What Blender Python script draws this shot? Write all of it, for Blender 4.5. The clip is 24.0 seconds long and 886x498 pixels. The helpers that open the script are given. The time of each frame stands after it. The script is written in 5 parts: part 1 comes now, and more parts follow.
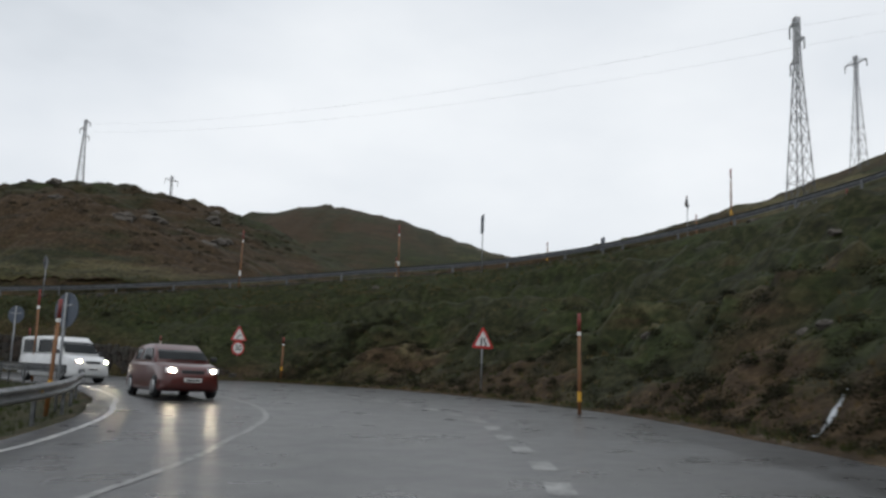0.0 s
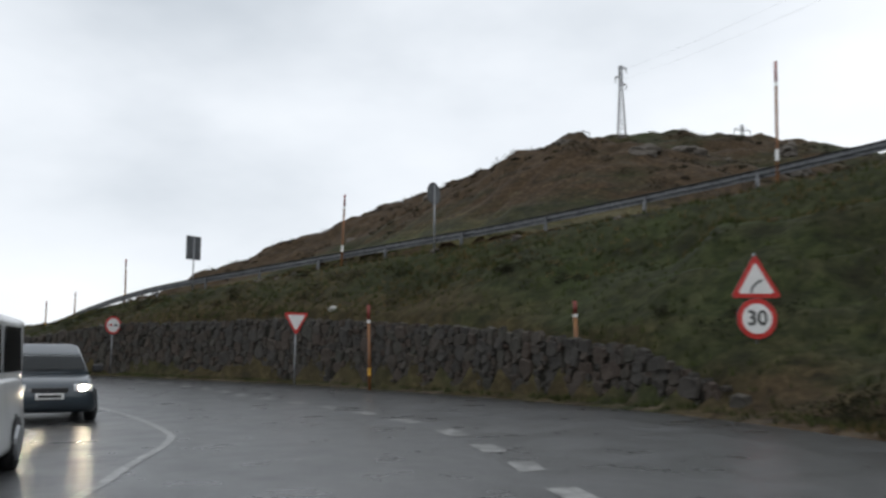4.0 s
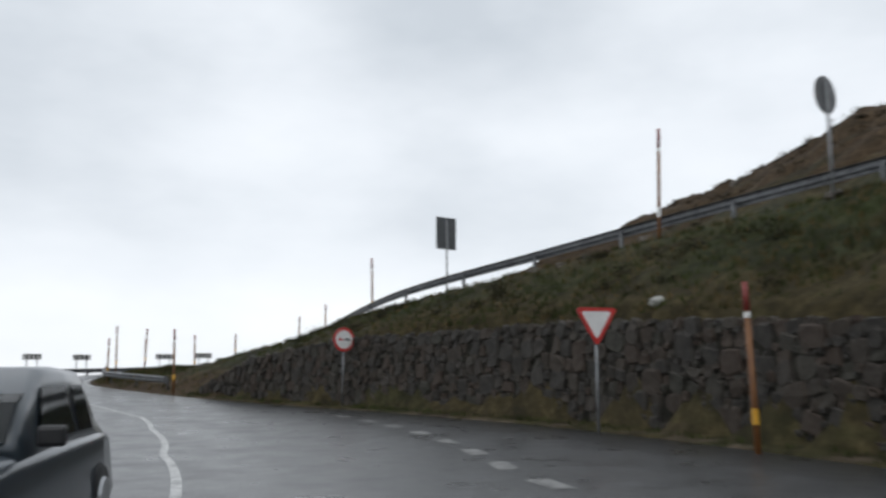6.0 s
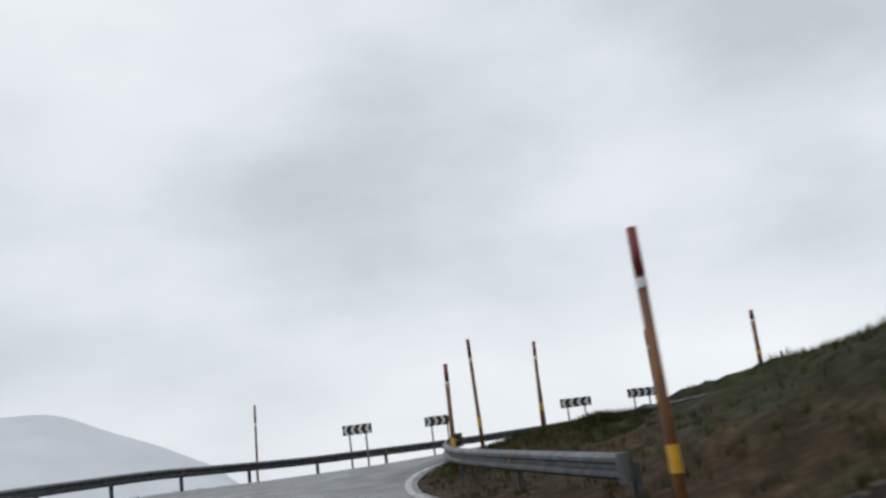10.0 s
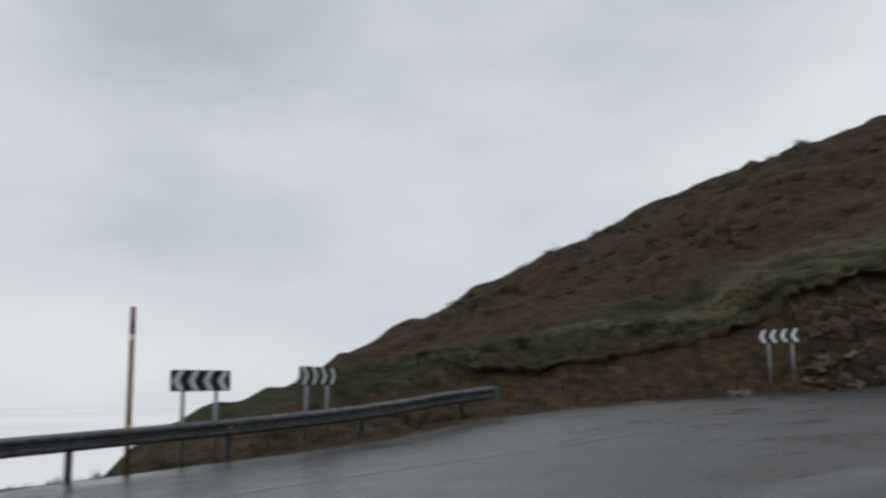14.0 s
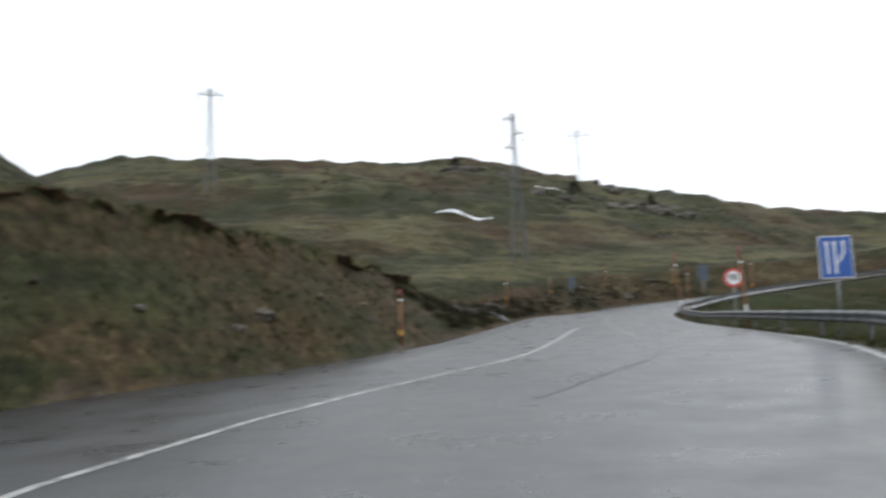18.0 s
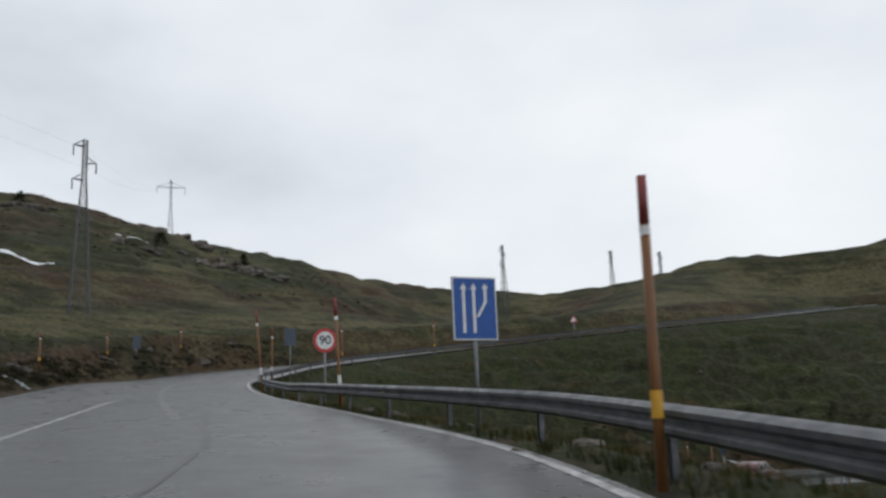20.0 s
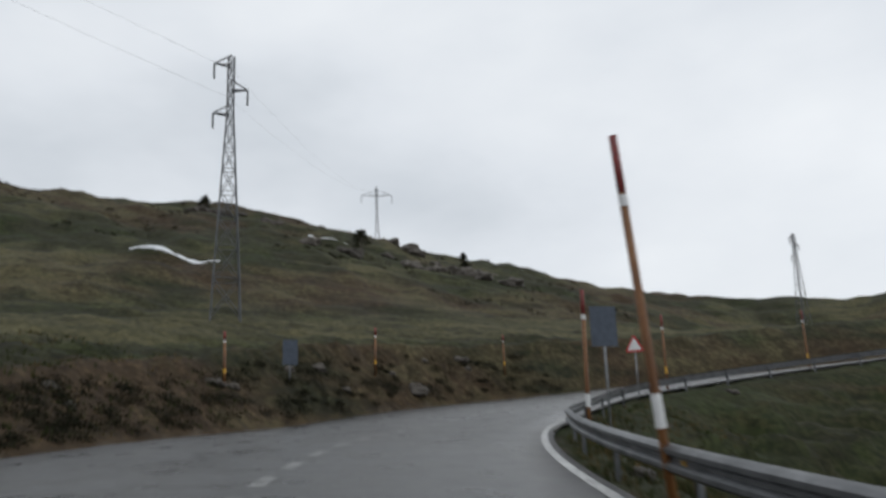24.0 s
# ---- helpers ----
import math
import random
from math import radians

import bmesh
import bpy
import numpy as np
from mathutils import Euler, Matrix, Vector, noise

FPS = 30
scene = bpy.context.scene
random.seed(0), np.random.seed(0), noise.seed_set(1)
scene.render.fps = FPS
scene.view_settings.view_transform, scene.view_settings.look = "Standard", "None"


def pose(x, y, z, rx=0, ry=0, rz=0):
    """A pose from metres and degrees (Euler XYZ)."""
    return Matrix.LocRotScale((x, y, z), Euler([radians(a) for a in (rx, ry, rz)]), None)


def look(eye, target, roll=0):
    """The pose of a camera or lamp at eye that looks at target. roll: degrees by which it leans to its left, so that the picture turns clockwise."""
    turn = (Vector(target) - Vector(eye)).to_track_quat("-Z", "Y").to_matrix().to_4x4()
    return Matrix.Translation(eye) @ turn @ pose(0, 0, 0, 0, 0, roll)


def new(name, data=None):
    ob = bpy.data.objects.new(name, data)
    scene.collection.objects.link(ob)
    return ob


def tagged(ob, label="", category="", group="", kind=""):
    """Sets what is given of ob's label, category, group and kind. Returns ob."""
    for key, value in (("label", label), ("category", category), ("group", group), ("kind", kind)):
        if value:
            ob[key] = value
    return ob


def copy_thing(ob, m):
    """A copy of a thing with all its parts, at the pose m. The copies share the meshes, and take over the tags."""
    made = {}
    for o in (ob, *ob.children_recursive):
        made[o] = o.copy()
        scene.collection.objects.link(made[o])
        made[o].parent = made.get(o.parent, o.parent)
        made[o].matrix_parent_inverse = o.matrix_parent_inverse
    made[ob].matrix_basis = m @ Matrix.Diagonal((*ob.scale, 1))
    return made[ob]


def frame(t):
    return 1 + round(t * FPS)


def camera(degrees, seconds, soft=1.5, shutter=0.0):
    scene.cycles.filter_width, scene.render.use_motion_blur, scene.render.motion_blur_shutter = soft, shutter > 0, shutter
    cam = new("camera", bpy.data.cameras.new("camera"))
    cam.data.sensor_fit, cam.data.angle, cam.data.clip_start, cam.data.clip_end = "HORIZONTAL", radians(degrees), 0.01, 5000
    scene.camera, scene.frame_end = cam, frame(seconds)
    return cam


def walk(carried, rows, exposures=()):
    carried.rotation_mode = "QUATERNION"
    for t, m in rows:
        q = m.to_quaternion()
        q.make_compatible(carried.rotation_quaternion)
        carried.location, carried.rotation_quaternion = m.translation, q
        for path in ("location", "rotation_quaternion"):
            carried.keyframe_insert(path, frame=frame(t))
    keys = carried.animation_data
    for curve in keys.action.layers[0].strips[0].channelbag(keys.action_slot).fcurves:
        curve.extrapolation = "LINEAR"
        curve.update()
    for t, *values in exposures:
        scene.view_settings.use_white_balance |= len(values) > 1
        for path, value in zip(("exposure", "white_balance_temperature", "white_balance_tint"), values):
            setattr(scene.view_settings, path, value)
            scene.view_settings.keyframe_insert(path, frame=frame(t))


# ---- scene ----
EXPOSURES = [(0.0, -0.05), (3.0, 0.15), (6.0, 0.15), (8.0, 0.25), (9.3, 0.15), (10.0, -0.05), (13.0, -0.2), (14.0, -0.32), (15.1, -0.30), (15.7, 0.42), (16.3, 0.82), (17.0, 1.0), (18.0, 0.70), (19.0, 0.08), (22.0, -0.08), (24.0, -0.08)]
cam = camera(53.56, 24.0, soft=2.7, shutter=0.4)


def held(x, y, z, yaw, pitch, lean):
    """A hand-held camera: yaw to the left, pitch up, leaning to its left, in degrees."""
    return pose(x, y, z) @ pose(0, 0, 0, 0, 0, yaw) @ pose(0, 0, 0, 90 + pitch) @ pose(0, 0, 0, 0, 0, lean)


DRIVE = [
    (0.0, 0.00, 0.00, 1.40, -0.01, 8.78, 2.20),
    (0.5, 0.41, 4.19, 1.53, 2.55, 8.05, 1.80),
    (1.0, 0.97, 8.27, 1.65, 7.36, 7.57, 2.13),
    (1.5, 0.90, 12.23, 1.76, 11.61, 7.29, 1.96),
    (2.0, 0.81, 16.24, 1.87, 16.84, 7.41, 1.03),
    (2.5, -0.21, 20.83, 1.98, 21.79, 7.00, 0.22),
    (3.0, -1.72, 25.70, 2.11, 30.08, 6.71, -0.10),
    (3.3, -2.73, 28.28, 2.18, 33.40, 6.68, -0.20),
    (3.5, -3.44, 29.80, 2.22, 34.85, 6.75, -0.30),
    (5.5, -13.10, 39.23, 2.41, 50.90, 7.10, 0.52),
    (6.0, -15.76, 41.69, 2.42, 56.68, 8.07, -0.24),
    (6.2, -16.91, 42.64, 2.42, 59.74, 8.39, 1.19),
    (6.5, -19.19, 43.92, 2.42, 62.92, 8.89, 1.62),
    (7.0, -23.06, 46.09, 2.43, 69.06, 9.72, 2.44),
    (7.6, -27.86, 48.10, 2.45, 72.81, 13.33, 2.23),
    (8.0, -31.23, 49.08, 2.46, 73.69, 10.86, -1.10),
    (8.5, -35.46, 49.82, 2.49, 77.61, 11.06, -2.19),
    (9.0, -39.14, 50.22, 2.52, 81.42, 10.98, -3.88),
    (9.4, -42.36, 50.27, 2.56, 82.36, 12.10, -6.17),
    (9.5, -43.14, 50.25, 2.57, 82.14, 12.23, -6.32),
    (10.0, -46.97, 50.05, 2.66, 80.69, 12.52, -7.07),
    (10.3, -49.08, 49.94, 2.72, 80.87, 12.12, -7.34),
    (10.5, -50.47, 49.86, 2.77, 80.89, 11.62, -7.74),
    (12.5, -63.98, 49.36, 3.25, 69.57, 8.18, -3.03),
    (12.9, -65.98, 49.49, 3.34, 61.44, 8.26, -2.03),
    (13.0, -66.46, 49.55, 3.37, 59.68, 8.86, -1.88),
    (13.2, -67.37, 49.70, 3.41, 56.14, 8.94, -2.65),
    (13.5, -68.70, 50.06, 3.48, 50.15, 8.30, -1.88),
    (14.0, -70.85, 51.09, 3.59, 38.68, 9.04, -0.78),
    (14.5, -72.60, 52.03, 3.70, 26.20, 9.20, -2.70),
    (15.0, -73.92, 53.81, 3.82, 11.19, 9.06, -5.40),
    (15.3, -74.42, 55.09, 3.89, 2.24, 8.43, -5.06),
    (15.5, -74.63, 55.96, 3.93, -4.44, 8.26, -5.13),
    (15.7, -74.72, 56.89, 3.98, -10.86, 8.88, -4.34),
    (16.0, -74.59, 58.48, 4.06, -19.85, 9.09, -4.57),
    (16.1, -74.49, 59.07, 4.09, -22.73, 9.33, -3.77),
    (16.3, -74.18, 60.28, 4.16, -28.14, 9.43, -3.40),
    (16.5, -73.74, 61.39, 4.23, -34.03, 9.48, -2.36),
    (17.0, -72.29, 63.92, 4.44, -51.40, 8.03, -4.00),
    (17.5, -70.34, 65.79, 4.67, -68.12, 7.70, -2.30),
    (18.1, -67.88, 67.35, 4.89, -85.25, 8.17, -2.25),
    (18.5, -66.21, 67.48, 5.01, -96.79, 9.66, -1.72),
    (19.0, -63.94, 66.93, 5.16, -108.16, 10.68, -1.94),
    (19.4, -61.80, 66.48, 5.28, -110.27, 11.00, -2.32),
    (19.5, -61.23, 66.34, 5.31, -110.20, 11.03, -2.30),
    (21.5, -46.71, 63.03, 6.26, -101.95, 10.40, -2.06),
    (21.8, -43.98, 62.99, 6.45, -101.62, 9.26, -1.59),
    (22.0, -42.12, 62.95, 6.58, -100.90, 9.20, -1.45),
    (22.5, -37.38, 62.98, 6.93, -99.12, 9.62, -1.17),
    (22.9, -33.60, 63.00, 7.20, -98.23, 9.84, -1.30),
    (23.0, -32.64, 63.01, 7.26, -98.09, 9.74, -0.99),
    (23.5, -27.81, 63.08, 7.61, -96.78, 9.51, -1.04),
    (24.0, -23.01, 63.10, 7.96, -95.09, 13.79, -2.04),
]
walk(cam, [(row[0], held(*row[1:])) for row in DRIVE], EXPOSURES)
# ---- world and light ----
world = bpy.data.worlds.new("overcast")
scene.world = world
world.use_nodes = True
wn, wl = world.node_tree.nodes, world.node_tree.links
wn.clear()


def wnode(kind, **sets):
    n = wn.new(kind)
    for k, v in sets.items():
        if k in n.inputs:
            n.inputs[k].default_value = v
    return n


w_out = wn.new("ShaderNodeOutputWorld")
w_bg = wn.new("ShaderNodeBackground")
w_sky = wn.new("ShaderNodeTexSky")
w_sky.sky_type, w_sky.sun_disc = "NISHITA", False
w_sky.sun_elevation, w_sky.sun_rotation = radians(48), radians(160)
w_co = wn.new("ShaderNodeTexCoord")
w_map = wn.new("ShaderNodeMapping")
w_map.inputs["Scale"].default_value = (1.0, 1.0, 2.2)
w_n1 = wnode("ShaderNodeTexNoise", Scale=2.3, Detail=5.0, Roughness=0.5)
w_n2 = wnode("ShaderNodeTexNoise", Scale=0.9, Detail=2.0)
w_add = wn.new("ShaderNodeMath")
w_add.operation = "ADD"
w_ramp = wn.new("ShaderNodeValToRGB")
w_ramp.color_ramp.elements[0].position, w_ramp.color_ramp.elements[0].color = 0.0, (0.60, 0.652, 0.71, 1)
w_ramp.color_ramp.elements[1].position, w_ramp.color_ramp.elements[1].color = 1.0, (0.99, 1.025, 1.06, 1)
w_mid = w_ramp.color_ramp.elements.new(0.5)
w_mid.color = (0.835, 0.88, 0.935, 1)
w_rng = wnode("ShaderNodeMapRange")
w_rng.inputs["From Min"].default_value, w_rng.inputs["From Max"].default_value = 0.70, 1.30
w_sc = wn.new("ShaderNodeVectorMath")
w_sc.operation = "SCALE"
w_sc.inputs["Scale"].default_value = 0.045
w_mix = wn.new("ShaderNodeMix")
w_mix.data_type = "RGBA"
w_mix.inputs["Factor"].default_value = 0.08
wl.new(w_co.outputs["Generated"], w_map.inputs["Vector"])
wl.new(w_map.outputs["Vector"], w_n1.inputs["Vector"])
wl.new(w_map.outputs["Vector"], w_n2.inputs["Vector"])
wl.new(w_n1.outputs["Fac"], w_add.inputs[0])
wl.new(w_n2.outputs["Fac"], w_add.inputs[1])
wl.new(w_add.outputs["Value"], w_rng.inputs["Value"])
wl.new(w_rng.outputs["Result"], w_ramp.inputs["Fac"])
wl.new(w_sky.outputs["Color"], w_sc.inputs[0])
wl.new(w_ramp.outputs["Color"], w_mix.inputs["A"])
wl.new(w_sc.outputs["Vector"], w_mix.inputs["B"])
wl.new(w_mix.outputs["Result"], w_bg.inputs["Color"])
w_bg.inputs["Strength"].default_value = 1.0
wl.new(w_bg.outputs["Background"], w_out.inputs["Surface"])

sun_data = bpy.data.lights.new("sun", "SUN")
sun_data.energy, sun_data.angle, sun_data.color = 0.5, radians(40), (1.0, 0.97, 0.93)
sun = new("sun", sun_data)
sun.matrix_world = look((0, 0, 200), (-60, 110, 0))


# ---- materials ----
def material(name, build):
    m = bpy.data.materials.new(name)
    m.use_nodes = True
    nt = m.node_tree
    bsdf = nt.nodes["Principled BSDF"]
    build(nt, bsdf)
    return m


def node(nt, kind, **sets):
    n = nt.nodes.new(kind)
    for k, v in sets.items():
        n.inputs[k.replace("_", " ")].default_value = v
    return n


def ramp(nt, src, stops):
    r = nt.nodes.new("ShaderNodeValToRGB")
    e = r.color_ramp.elements
    while len(e) < len(stops):
        e.new(0.5)
    for el, (p, c) in zip(e, stops):
        el.position, el.color = p, (*c, 1)
    nt.links.new(src, r.inputs["Fac"])
    return r.outputs["Color"]


def mix(nt, fac, a, b):
    n = nt.nodes.new("ShaderNodeMix")
    n.data_type = "RGBA"
    for sock, v in (("Factor", fac), ("A", a), ("B", b)):
        s = n.inputs[sock] if sock == "Factor" else [i for i in n.inputs if i.name == sock and i.type == "RGBA"][0]
        if isinstance(v, (int, float)):
            s.default_value = v
        elif isinstance(v, tuple):
            s.default_value = (*v, 1)
        else:
            nt.links.new(v, s)
    return [o for o in n.outputs if o.type == "RGBA"][0]


def noise_fac(nt, scale, detail=4.0, rough=0.55, stretch=None, world_space=True):
    n = node(nt, "ShaderNodeTexNoise", Scale=scale, Detail=detail, Roughness=rough)
    if world_space:
        g = nt.nodes.new("ShaderNodeNewGeometry")
        v = g.outputs["Position"]
    else:
        v = nt.nodes.new("ShaderNodeTexCoord").outputs["Object"]
    if stretch:
        mp = nt.nodes.new("ShaderNodeMapping")
        mp.inputs["Scale"].default_value = stretch
        nt.links.new(v, mp.inputs["Vector"])
        v = mp.outputs["Vector"]
    nt.links.new(v, n.inputs["Vector"])
    return n.outputs["Fac"]


def bump(nt, bsdf, fac, strength, dist):
    b = node(nt, "ShaderNodeBump", Strength=strength, Distance=dist)
    nt.links.new(fac, b.inputs["Height"])
    nt.links.new(b.outputs["Normal"], bsdf.inputs["Normal"])


def plain(name, col, rough=0.5, metal=0.0, vary=0.12, scale=6.0, spec=0.5, rand=False):
    def build(nt, p):
        f = noise_fac(nt, scale, 5.0)
        lo = tuple(c * (1 - vary) for c in col)
        hi = tuple(min(1, c * (1 + vary)) for c in col)
        c = ramp(nt, f, [(0.3, lo), (0.7, hi)])
        if rand:
            o = nt.nodes.new("ShaderNodeObjectInfo")
            c = mix(nt, 0.6, c, ramp(nt, o.outputs["Random"], [(0.0, tuple(v * 0.55 for v in col)), (1.0, tuple(min(1, v * 1.5) for v in col))]))
        nt.links.new(c, p.inputs["Base Color"])
        p.inputs["Roughness"].default_value = rough
        p.inputs["Metallic"].default_value = metal
        p.inputs["Specular IOR Level"].default_value = spec
    return material(name, build)


def remap(nt, src, lo, hi):
    n = node(nt, "ShaderNodeMapRange", From_Min=lo, From_Max=hi)
    nt.links.new(src, n.inputs["Value"])
    return n.outputs["Result"]


def maths(nt, op, a, b):
    n = nt.nodes.new("ShaderNodeMath")
    n.operation = op
    for i, v in enumerate((a, b)):
        if isinstance(v, (int, float)):
            n.inputs[i].default_value = v
        else:
            nt.links.new(v, n.inputs[i])
    return n.outputs["Value"]


def build_hill(nt, p):
    big = noise_fac(nt, 0.035, 3.0)
    mid = noise_fac(nt, 0.22, 6.0, 0.65)
    tread = noise_fac(nt, 1.0, 4.0, 0.6, (0.10, 0.10, 1.1))
    fine = noise_fac(nt, 2.6, 7.0, 0.75)
    tuft = noise_fac(nt, 0.85, 5.0, 0.6)
    green = ramp(nt, fine, [(0.30, (0.0062, 0.0070, 0.0039)), (0.50, (0.0265, 0.0281, 0.0125)), (0.72, (0.0608, 0.0585, 0.0289))])
    lush = ramp(nt, fine, [(0.30, (0.0078, 0.0101, 0.0039)), (0.50, (0.0265, 0.0343, 0.0117)), (0.72, (0.0546, 0.0640, 0.0234))])
    brown = ramp(nt, fine, [(0.30, (0.0109, 0.0070, 0.0047)), (0.52, (0.0484, 0.0320, 0.0172)), (0.72, (0.1092, 0.0741, 0.0406))])
    green = mix(nt, remap(nt, mid, 0.46, 0.58), green, lush)
    vc = nt.nodes.new("ShaderNodeVertexColor")
    vc.layer_name = "cover"
    sp = nt.nodes.new("ShaderNodeSeparateColor")
    nt.links.new(vc.outputs["Color"], sp.inputs["Color"])
    where = maths(nt, "ADD", maths(nt, "ADD", big, mid), maths(nt, "ADD", sp.outputs["Red"], maths(nt, "MULTIPLY", maths(nt, "SUBTRACT", tread, 0.5), 0.9)))
    c = mix(nt, remap(nt, where, 0.96, 1.26), green, brown)
    dry = ramp(nt, fine, [(0.30, (0.024, 0.021, 0.010)), (0.50, (0.084, 0.077, 0.038)), (0.72, (0.148, 0.134, 0.070))])
    c = mix(nt, remap(nt, maths(nt, "ADD", sp.outputs["Blue"], maths(nt, "ADD", mid, maths(nt, "MULTIPLY", tread, 0.5))), 0.90, 1.25), c, dry)
    # deep wet green below the upper road
    c = mix(nt, maths(nt, "MULTIPLY", remap(nt, sp.outputs["Blue"], -0.27, -0.5), 0.35), c, ramp(nt, fine, [(0.30, (0.007, 0.010, 0.003)), (0.50, (0.022, 0.030, 0.009)), (0.72, (0.044, 0.054, 0.018))]))
    # near-black where the tuft and tread noise run low
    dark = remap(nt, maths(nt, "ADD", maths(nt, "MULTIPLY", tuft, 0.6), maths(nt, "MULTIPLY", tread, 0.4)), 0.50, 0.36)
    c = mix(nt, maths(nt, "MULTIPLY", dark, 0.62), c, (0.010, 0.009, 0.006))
    rockc = ramp(nt, noise_fac(nt, 1.1, 8.0, 0.7), [(0.32, (0.0203, 0.0156, 0.0117)), (0.52, (0.0663, 0.0515, 0.0367)), (0.72, (0.1716, 0.1365, 0.0998))])
    g = maths(nt, "ADD", sp.outputs["Green"], noise_fac(nt, 0.6, 5.0, 0.65))
    c = mix(nt, remap(nt, g, 0.92, 1.10), c, rockc)
    nt.links.new(c, p.inputs["Base Color"])
    p.inputs["Roughness"].default_value = 0.95
    p.inputs["Specular IOR Level"].default_value = 0.15
    bump(nt, p, tuft, 0.35, 0.30)


def build_asphalt(nt, p):
    grain = noise_fac(nt, 60.0, 3.0, 0.6)
    wear = noise_fac(nt, 0.35, 5.0, 0.6)
    damp = noise_fac(nt, 0.9, 5.0, 0.6)
    c = mix(nt, 0.5, ramp(nt, grain, [(0.3, (0.018, 0.019, 0.021)), (0.7, (0.064, 0.065, 0.067))]),
            ramp(nt, wear, [(0.3, (0.030, 0.031, 0.033)), (0.7, (0.056, 0.056, 0.056))]))
    nt.links.new(c, p.inputs["Base Color"])
    r = ramp(nt, damp, [(0.30, (0.24, 0.24, 0.24)), (0.70, (0.40, 0.40, 0.40))])
    nt.links.new(r, p.inputs["Roughness"])
    p.inputs["Specular IOR Level"].default_value = 0.52
    bump(nt, p, grain, 0.18, 0.01)


def build_paint(nt, p):
    f = noise_fac(nt, 5.0, 6.0, 0.75)
    c = ramp(nt, f, [(0.38, (0.09, 0.09, 0.09)), (0.54, (0.42, 0.42, 0.41)), (0.8, (0.68, 0.68, 0.66))])
    nt.links.new(c, p.inputs["Base Color"])
    p.inputs["Roughness"].default_value = 0.35


def build_worn(nt, p):
    f = noise_fac(nt, 4.0, 6.0, 0.75)
    c = ramp(nt, f, [(0.40, (0.06, 0.06, 0.06)), (0.56, (0.25, 0.25, 0.245)), (0.8, (0.42, 0.42, 0.41))])
    nt.links.new(c, p.inputs["Base Color"])
    p.inputs["Roughness"].default_value = 0.32


def build_steel(nt, p):
    f = noise_fac(nt, 7.0, 5.0, 0.6)
    c = ramp(nt, f, [(0.3, (0.075, 0.08, 0.084)), (0.7, (0.19, 0.195, 0.20))])
    nt.links.new(c, p.inputs["Base Color"])
    p.inputs["Metallic"].default_value = 0.75
    r = ramp(nt, noise_fac(nt, 2.0, 4.0), [(0.3, (0.34, 0.34, 0.34)), (0.7, (0.6, 0.6, 0.6))])
    nt.links.new(r, p.inputs["Roughness"])


def build_stone(nt, p):
    o = nt.nodes.new("ShaderNodeObjectInfo")
    gi = nt.nodes.new("ShaderNodeNewGeometry")
    a = nt.nodes.new("ShaderNodeMath")
    a.operation = "ADD"
    nt.links.new(o.outputs["Random"], a.inputs[0])
    nt.links.new(gi.outputs["Random Per Island"], a.inputs[1])
    fr = nt.nodes.new("ShaderNodeMath")
    fr.operation = "FRACT"
    nt.links.new(a.outputs["Value"], fr.inputs[0])
    tone = ramp(nt, fr.outputs["Value"], [(0.0, (0.017, 0.016, 0.016)), (0.3, (0.034, 0.032, 0.031)), (0.55, (0.048, 0.033, 0.024)), (0.75, (0.056, 0.031, 0.021)), (0.88, (0.064, 0.058, 0.048)), (1.0, (0.020, 0.023, 0.016))])
    f = noise_fac(nt, 6.0, 7.0, 0.7)
    c = mix(nt, 0.6, tone, ramp(nt, f, [(0.3, (0.012, 0.011, 0.009)), (0.7, (0.070, 0.062, 0.051))]))
    nt.links.new(c, p.inputs["Base Color"])
    p.inputs["Roughness"].default_value = 0.75
    p.inputs["Specular IOR Level"].default_value = 0.3
    bump(nt, p, f, 0.8, 0.05)


def build_mist_glow(nt, p):
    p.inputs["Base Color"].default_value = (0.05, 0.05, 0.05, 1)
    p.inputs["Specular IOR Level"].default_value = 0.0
    # the sheet glows by emission to match the sky's brightness at the horizon
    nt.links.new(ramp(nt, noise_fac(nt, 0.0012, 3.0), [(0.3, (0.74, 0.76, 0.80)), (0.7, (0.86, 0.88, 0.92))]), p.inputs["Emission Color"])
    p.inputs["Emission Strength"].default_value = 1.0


def build_bark(nt, p):
    f = noise_fac(nt, 9.0, 6.0, 0.7, (1, 1, 0.2))
    nt.links.new(ramp(nt, f, [(0.3, (0.095, 0.038, 0.014)), (0.55, (0.19, 0.076, 0.020)), (0.75, (0.27, 0.125, 0.036))]), p.inputs["Base Color"])
    p.inputs["Roughness"].default_value = 0.5


M_HILL = material("mountain_turf", build_hill)
M_ASPHALT = material("wet_asphalt", build_asphalt)
M_PAINT = material("road_paint", build_paint)
M_WORN = material("worn_road_paint", build_worn)
M_STEEL = material("galvanised_steel", build_steel)
M_STONE = material("wall_stone", build_stone)
M_ORANGE = material("orange_pole_paint", build_bark)
M_RED = plain("sign_red", (0.50, 0.035, 0.030), 0.4, vary=0.15)
M_DARKRED = plain("pole_red", (0.19, 0.026, 0.022), 0.5, vary=0.3)
M_WHITE = plain("sign_white", (0.74, 0.74, 0.73), 0.4, vary=0.06)
M_BLACK = plain("sign_black", (0.012, 0.012, 0.013), 0.45, vary=0.2)
M_BLUE = plain("sign_blue", (0.012, 0.085, 0.34), 0.4, vary=0.12)
M_YELLOW = plain("reflector_yellow", (0.62, 0.33, 0.03), 0.4, vary=0.15)
M_GREY = plain("sign_back_grey", (0.085, 0.09, 0.095), 0.5, vary=0.2)
